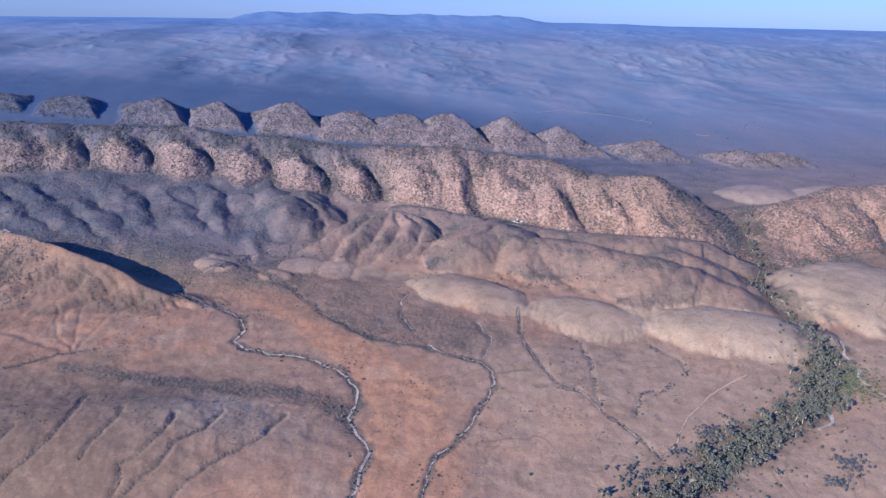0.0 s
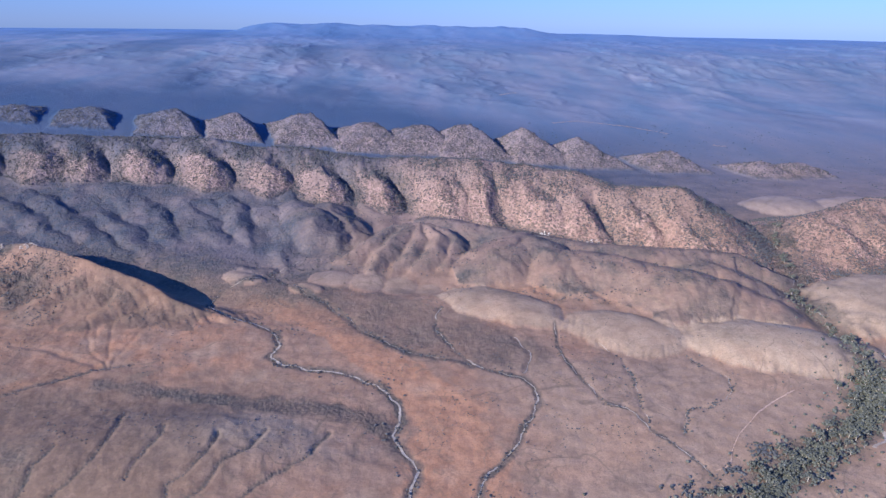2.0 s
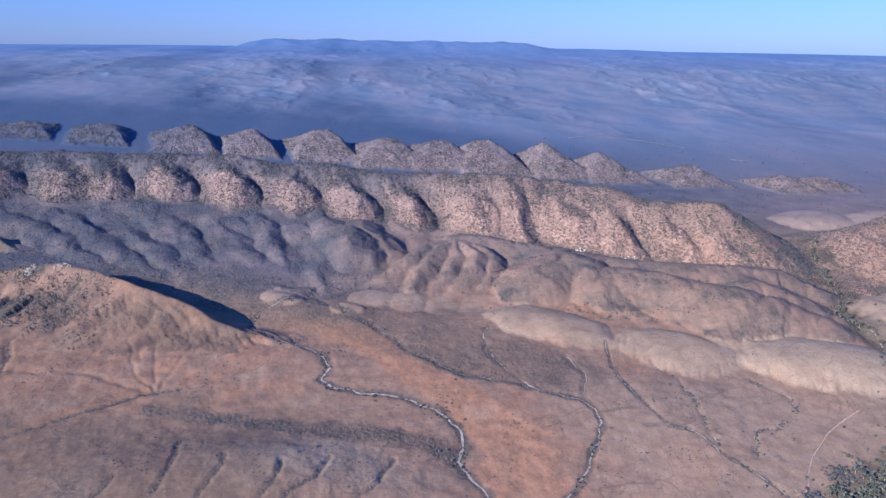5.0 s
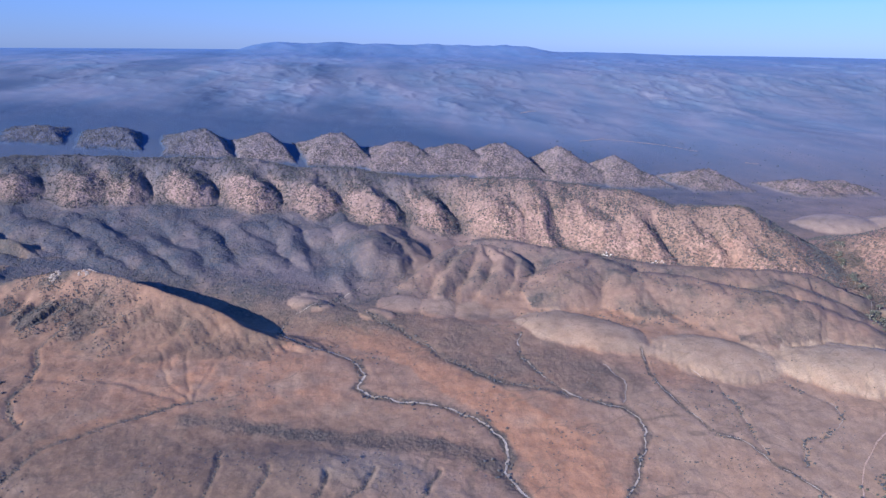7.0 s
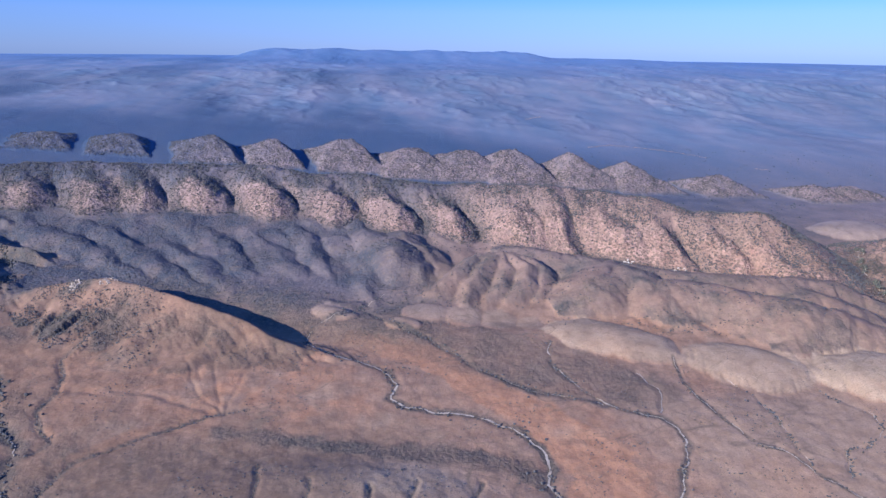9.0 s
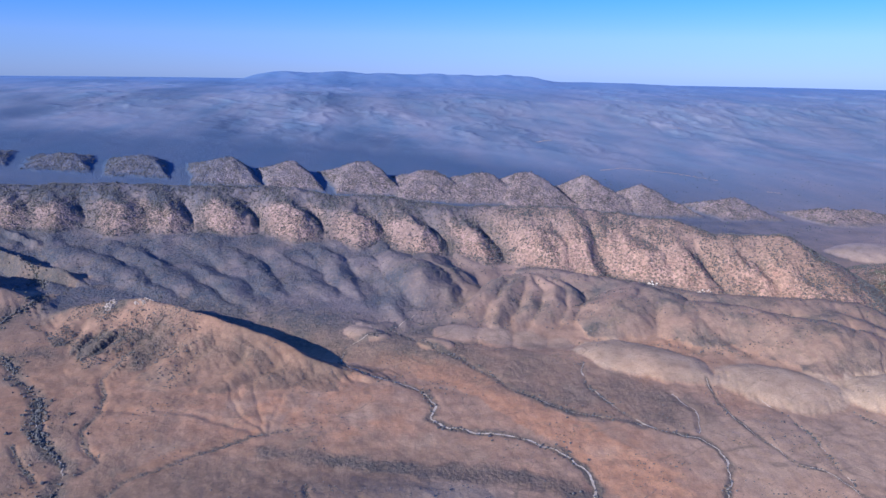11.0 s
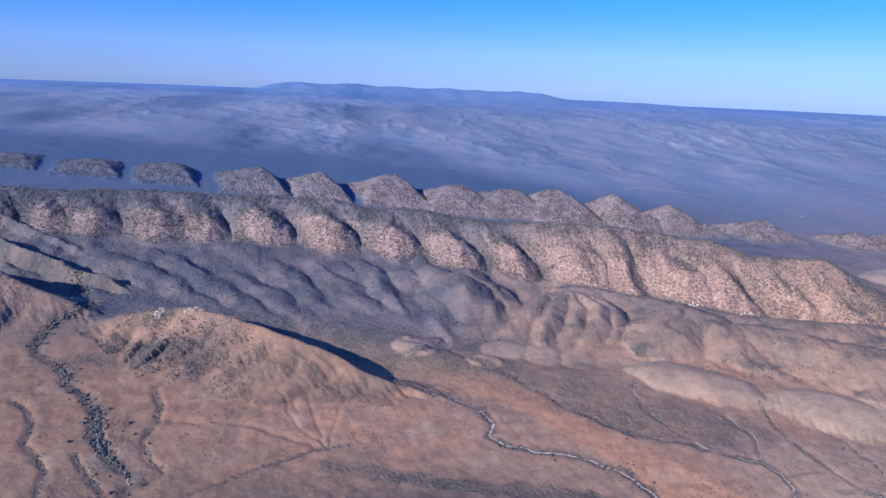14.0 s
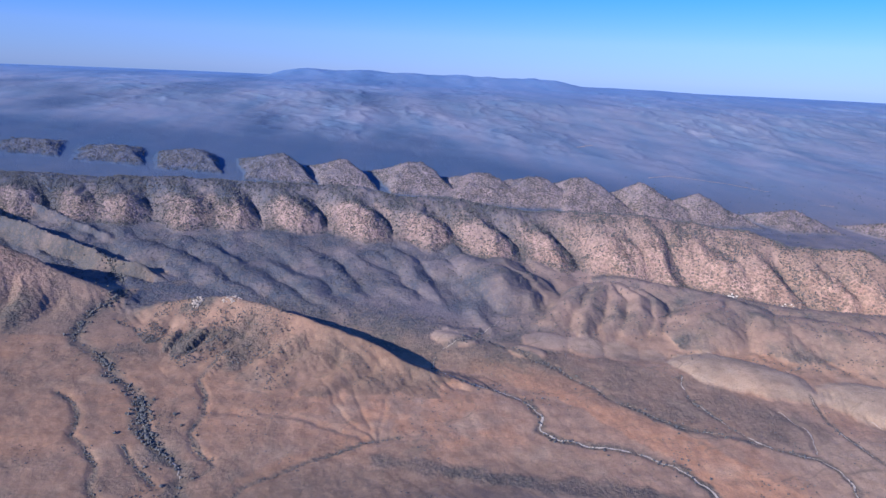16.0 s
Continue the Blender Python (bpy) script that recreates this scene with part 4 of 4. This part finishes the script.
p = scatter(300000, -640, 1150, 640, 1130, on_range)
clumps("shrubs", p, rng.uniform(0.5, 1.25, len(p)) * 0.92, SHRUB, "dark shrubs dotted over the red rocky range", "shrubs", small=True)
p = scatter(52000, -780, 860, 1040, 1460, lambda x, y, o, r: np.where((o >= 20) & (o < 40), 0.75, 0.0) * np.clip(0.6 + 1.2 * fbm(x, y, 35, 3, 401), 0, 1))
clumps("shrubs", p, rng.uniform(0.6, 1.4, len(p)), SHRUB, "dark shrubs dotted over the hogback hills", "shrubs", small=True)
p = scatter(110000, -640, 480, 600, 930, lambda x, y, o, r: np.where((o == 0) & (y > 660 - 0.2 * x), 0.17, np.where((o == 41) | (o == 45), 0.13, 0.0)) * np.clip(0.5 + 1.5 * fbm(x, y, 45, 3, 402), 0, 1))
clumps("shrubs", p, rng.uniform(0.35, 0.95, len(p)), SHRUB, "low dark saltbush over the rolling foothills", "shrubs", small=True)
p = scatter(70000, -520, 640, 300, 660, lambda x, y, o, r: np.where((o < 50) | (o > 100), 1, 0.25) * smooth(0.05, 0.45, fbm(x, y, 55, 4, 403)) * 0.30)
clumps("shrubs", p, rng.uniform(0.22, 0.65, len(p)), SHRUB, "scattered low bushes on the stony flats", "shrubs", small=True)
p = scatter(22000, -370, -150, 540, 700, lambda x, y, o, r: np.where(o == 42, smooth(-160, -270, x), 0) * np.clip(0.3 + 1.6 * fbm(x, y, 30, 3, 404), 0, 1))
clumps("shrubs", p, rng.uniform(0.3, 0.8, len(p)), SHRUB, "dark bushes on the rocky end of the spur", "shrubs", small=True)


THICKETS = ((334, 384, 5, 80), (410, 347, 6, 110), (392, 331, 4, 50), (304, 367, 4, 40), (267, 347, 7, 50))


def lined(line, spread, count, seed):
    q = wander(line, seed)
    k = rng.randint(0, len(q), 3 * count)
    thick = np.clip(0.5 + 1.8 * fbm(k * 3.0, k * 0 + 7.0 * seed, 34, 3, 450), 0.04, 1)
    k = k[rng.uniform(0, 1, len(k)) < thick][:count]
    xy = q[k] + rng.normal(0, 1, (len(k), 2)) * spread * rng.exponential(1.0, (len(k), 1))
    return np.column_stack([xy, relief(xy[:, 0], xy[:, 1])[0]])


rows = []
for seed, (line, spread, count, big) in enumerate(((MAIN_CREEK, 3.2, 260, 0.8), (SECOND_CREEK, 2.2, 190, 0.7), (THIRD_CREEK, 1.9, 100, 0.6), (SIXTH_CREEK, 2.4, 190, 0.7), (LEFT_CREEK, 2.4, 1300, 1.0), (LEFT_GULLY, 0.8, 140, 0.5),
                                                   (WEST_GULLY, 0.9, 170, 0.55), (WEST_RILL, 0.7, 110, 0.5), (FOOT_GULLY, 0.8, 150, 0.42), (FOURTH_CREEK, 1.3, 90, 0.7), (FIFTH_CREEK, 1.3, 120, 0.7)) + tuple((g, 0.5, 12 * len(g), 0.34) for g in RISE_STEMS)):
    p = lined(line, spread, count, COURSE_NUMBER[line] if line in COURSE_NUMBER else seed)
    rows.append((p, big * rng.uniform(0.5, 1.25, len(p))))
    if seed < 11:
        clumps("shrubs", p, rows[-1][1], SHRUB, "dark bushes lining a dry creek", "shrubs", 0.9)
clumps("shrubs", np.concatenate([p for p, w in rows[11:]]), np.concatenate([w for p, w in rows[11:]]), SHRUB, "dark bushes in the gullies of the rise", "shrubs", 0.9)


# thickets beside the river
for x, y, wide, count in THICKETS:
    p = np.column_stack([rng.normal(x, wide, count), rng.normal(y, 0.8 * wide, count)])
    clumps("thicket", np.column_stack([p, relief(p[:, 0], p[:, 1])[0]]), rng.uniform(0.5, 1.3, count), SHRUB, "dark thicket of bushes on the stony flat", "thicket", 0.9)
# trees dotted over the dark plain behind the range
p = scatter(1500, 380, 1000, 930, 1500, lambda x, y, o, r: np.where(o == 0, 0.2 + 0.6 * smooth(0.0, 0.5, fbm(x, y, 90, 3, 405)), 0))
clumps("scattered_trees", p, rng.uniform(0.5, 1.3, len(p)), FAR_TREE, "dark trees scattered over the plain behind the range", "trees", 0.9, small=True)


# ---- river gums ----
def gum_tree(seed):
    """A spreading tree: pale tapered trunk with limbs, crown of uneven leaf clumps with gaps."""
    r = random.Random(seed)
    high = r.uniform(3.2, 4.6)
    tree = new("gum_tree")
    bm = bmesh.new()

    def stick(a, b, ra, rb, sides=6):
        a, b = Vector(a), Vector(b)
        q = (b - a).to_track_quat("Z", "Y")
        rings = [[bm.verts.new(c + q @ Vector((w * math.cos(k * 6.283 / sides), w * math.sin(k * 6.283 / sides), 0))) for k in range(sides)] for c, w in ((a, ra), (b, rb))]
        for k in range(sides):
            bm.faces.new((rings[0][k], rings[0][(k + 1) % sides], rings[1][(k + 1) % sides], rings[1][k]))
        bm.faces.new(rings[1])
    fork = (r.uniform(-0.3, 0.3), r.uniform(-0.3, 0.3), high * 0.42)
    stick((0, 0, -0.5), fork, 0.26, 0.18)
    tips = []
    for k in range(5):
        a = k * 1.257 + r.uniform(-0.4, 0.4)
        tip = (fork[0] + math.cos(a) * r.uniform(1.0, 2.2), fork[1] + math.sin(a) * r.uniform(1.0, 2.2), high * r.uniform(0.62, 0.88))
        stick(fork, tip, 0.13, 0.05, 5)
        tips.append(tip)
    part("trunk", bm, BARK, tree, "pale gum trunk with spreading limbs")
    g = np.random.RandomState(seed)
    n = 28
    at = np.array([tips[k % 5] for k in range(n)]) + g.normal(0, 0.62, (n, 3)) * (1, 1, 0.7)
    size = g.uniform(0.26, 0.68, n)
    co = BALL_CO[None] * (1 + g.uniform(-0.4, 0.4, (n, len(BALL_CO), 1))) * size[:, None, None] * (1.1, 1.1, 0.8) + at[:, None, :]
    faces = (BALL_FACES[None] + (np.arange(n) * len(BALL_CO))[:, None, None]).reshape(-1, 3)
    crown = new("crown", plain_mesh("crown", co.reshape(-1, 3), faces, GUM_LEAF))
    crown.parent = tree
    tagged(crown, "grey-green clumped leaves")
    return tagged(tree, "grey-green river gum in the sandy creek bed", "tree", group="gum trees along the river")


def plant():
    kinds = [gum_tree(40 + k) for k in range(6)]
    river = wander(RIVER, COURSE_NUMBER[RIVER])
    low = np.where((river[:, 1] < 480) & (river[:, 1] > 300))[0]
    spots = []
    for k in range(292):
        c = river[rng.randint(len(river))] if k < 70 else river[low[rng.randint(len(low))]]
        spread = 3 + 9 * float(smooth(560, 430, c[1])) if k < 70 else 12
        spots.append(c + rng.normal(0, 1, 2) * spread * (0.8, 0.6))
    spots = np.array(spots)
    height = relief(spots[:, 0], spots[:, 1])[0]
    for k, ((x, y), z) in enumerate(zip(spots, height)):
        big = rng.uniform(0.6, 1.25)
        m = pose(x, y, z, 0, 0, rng.uniform(0, 360))
        if k < len(kinds):
            kinds[k].matrix_basis = m
        else:
            ob = copy_thing(kinds[k % len(kinds)], m)
            ob.scale = (1.1 * big, 1.1 * big, big * rng.uniform(1.1, 1.5))


plant()
p = lined(RIVER, 6.5, 8000, COURSE_NUMBER[RIVER])
p = p[rng.uniform(0, 1, len(p)) < smooth(640, 500, p[:, 1])]
clumps("undergrowth", p, rng.uniform(0.4, 1.3, len(p)), GUM_LEAF, "grey-green undergrowth between the river gums", "undergrowth", 0.9)


# ---- rock outcrops ----
def outcrop(x, y, wide, count, seed, label, stretch=1.0, stone=None):
    r = random.Random(seed)
    spots = []
    for _ in range(count):
        a, d = r.uniform(0, 6.283), wide * math.sqrt(r.random())
        spots.append((x + d * math.cos(a) * stretch, y + d * math.sin(a)))
    spots = np.array(spots)
    height = relief(spots[:, 0], spots[:, 1])[0]
    thing = new("rock_outcrop")
    thing.location = (x, y, float(height.min()))
    for (px, py), pz in zip(spots, height):
        size = r.uniform(0.35, 1.25)
        bm = bmesh.new()
        bmesh.ops.create_icosphere(bm, subdivisions=1, radius=size)
        for v in bm.verts:
            v.co += Vector((r.uniform(-0.3, 0.3), r.uniform(-0.3, 0.3), r.uniform(-0.25, 0.35))) * size
        rock = part("boulder", bm, stone or QUARTZ, thing)
        rock.matrix_basis = pose(px - x, py - y, pz - thing.location.z + 0.2 * size, r.uniform(-30, 30), r.uniform(-30, 30), r.uniform(0, 360))
    return tagged(thing, label, "rock", group="rock outcrops")


outcrop(-272, 681, 8, 60, 1, "jagged grey quartzite outcrop crowning the spur", 0.6, GREY_STONE)
outcrop(-240, 676, 7, 36, 2, "broken pale rocks along the crest of the spur", 1.4, GREY_STONE)
outcrop(276, 777, 4, 16, 3, "white quartzite rocks at the foot of the range", 1.6)
outcrop(322, 750, 5, 26, 4, "white quartzite rocks at the foot of the range", 2.0)
outcrop(345, 742, 4, 16, 5, "white quartzite rocks at the foot of the range", 2.0)

# green flat beside the river, where the grass is fresh
GRASS = foliage("fresh_grass", (0.050, 0.085, 0.035), (0.105, 0.140, 0.060))
p = np.column_stack([rng.normal(468, 13, 900), rng.normal(440, 15, 900)])
p = np.column_stack([p, relief(p[:, 0], p[:, 1])[0]])
clumps("grass", p, rng.uniform(0.4, 1.0, len(p)), GRASS, "fresh green grass tufts on the river flat", "grass", 0.35)
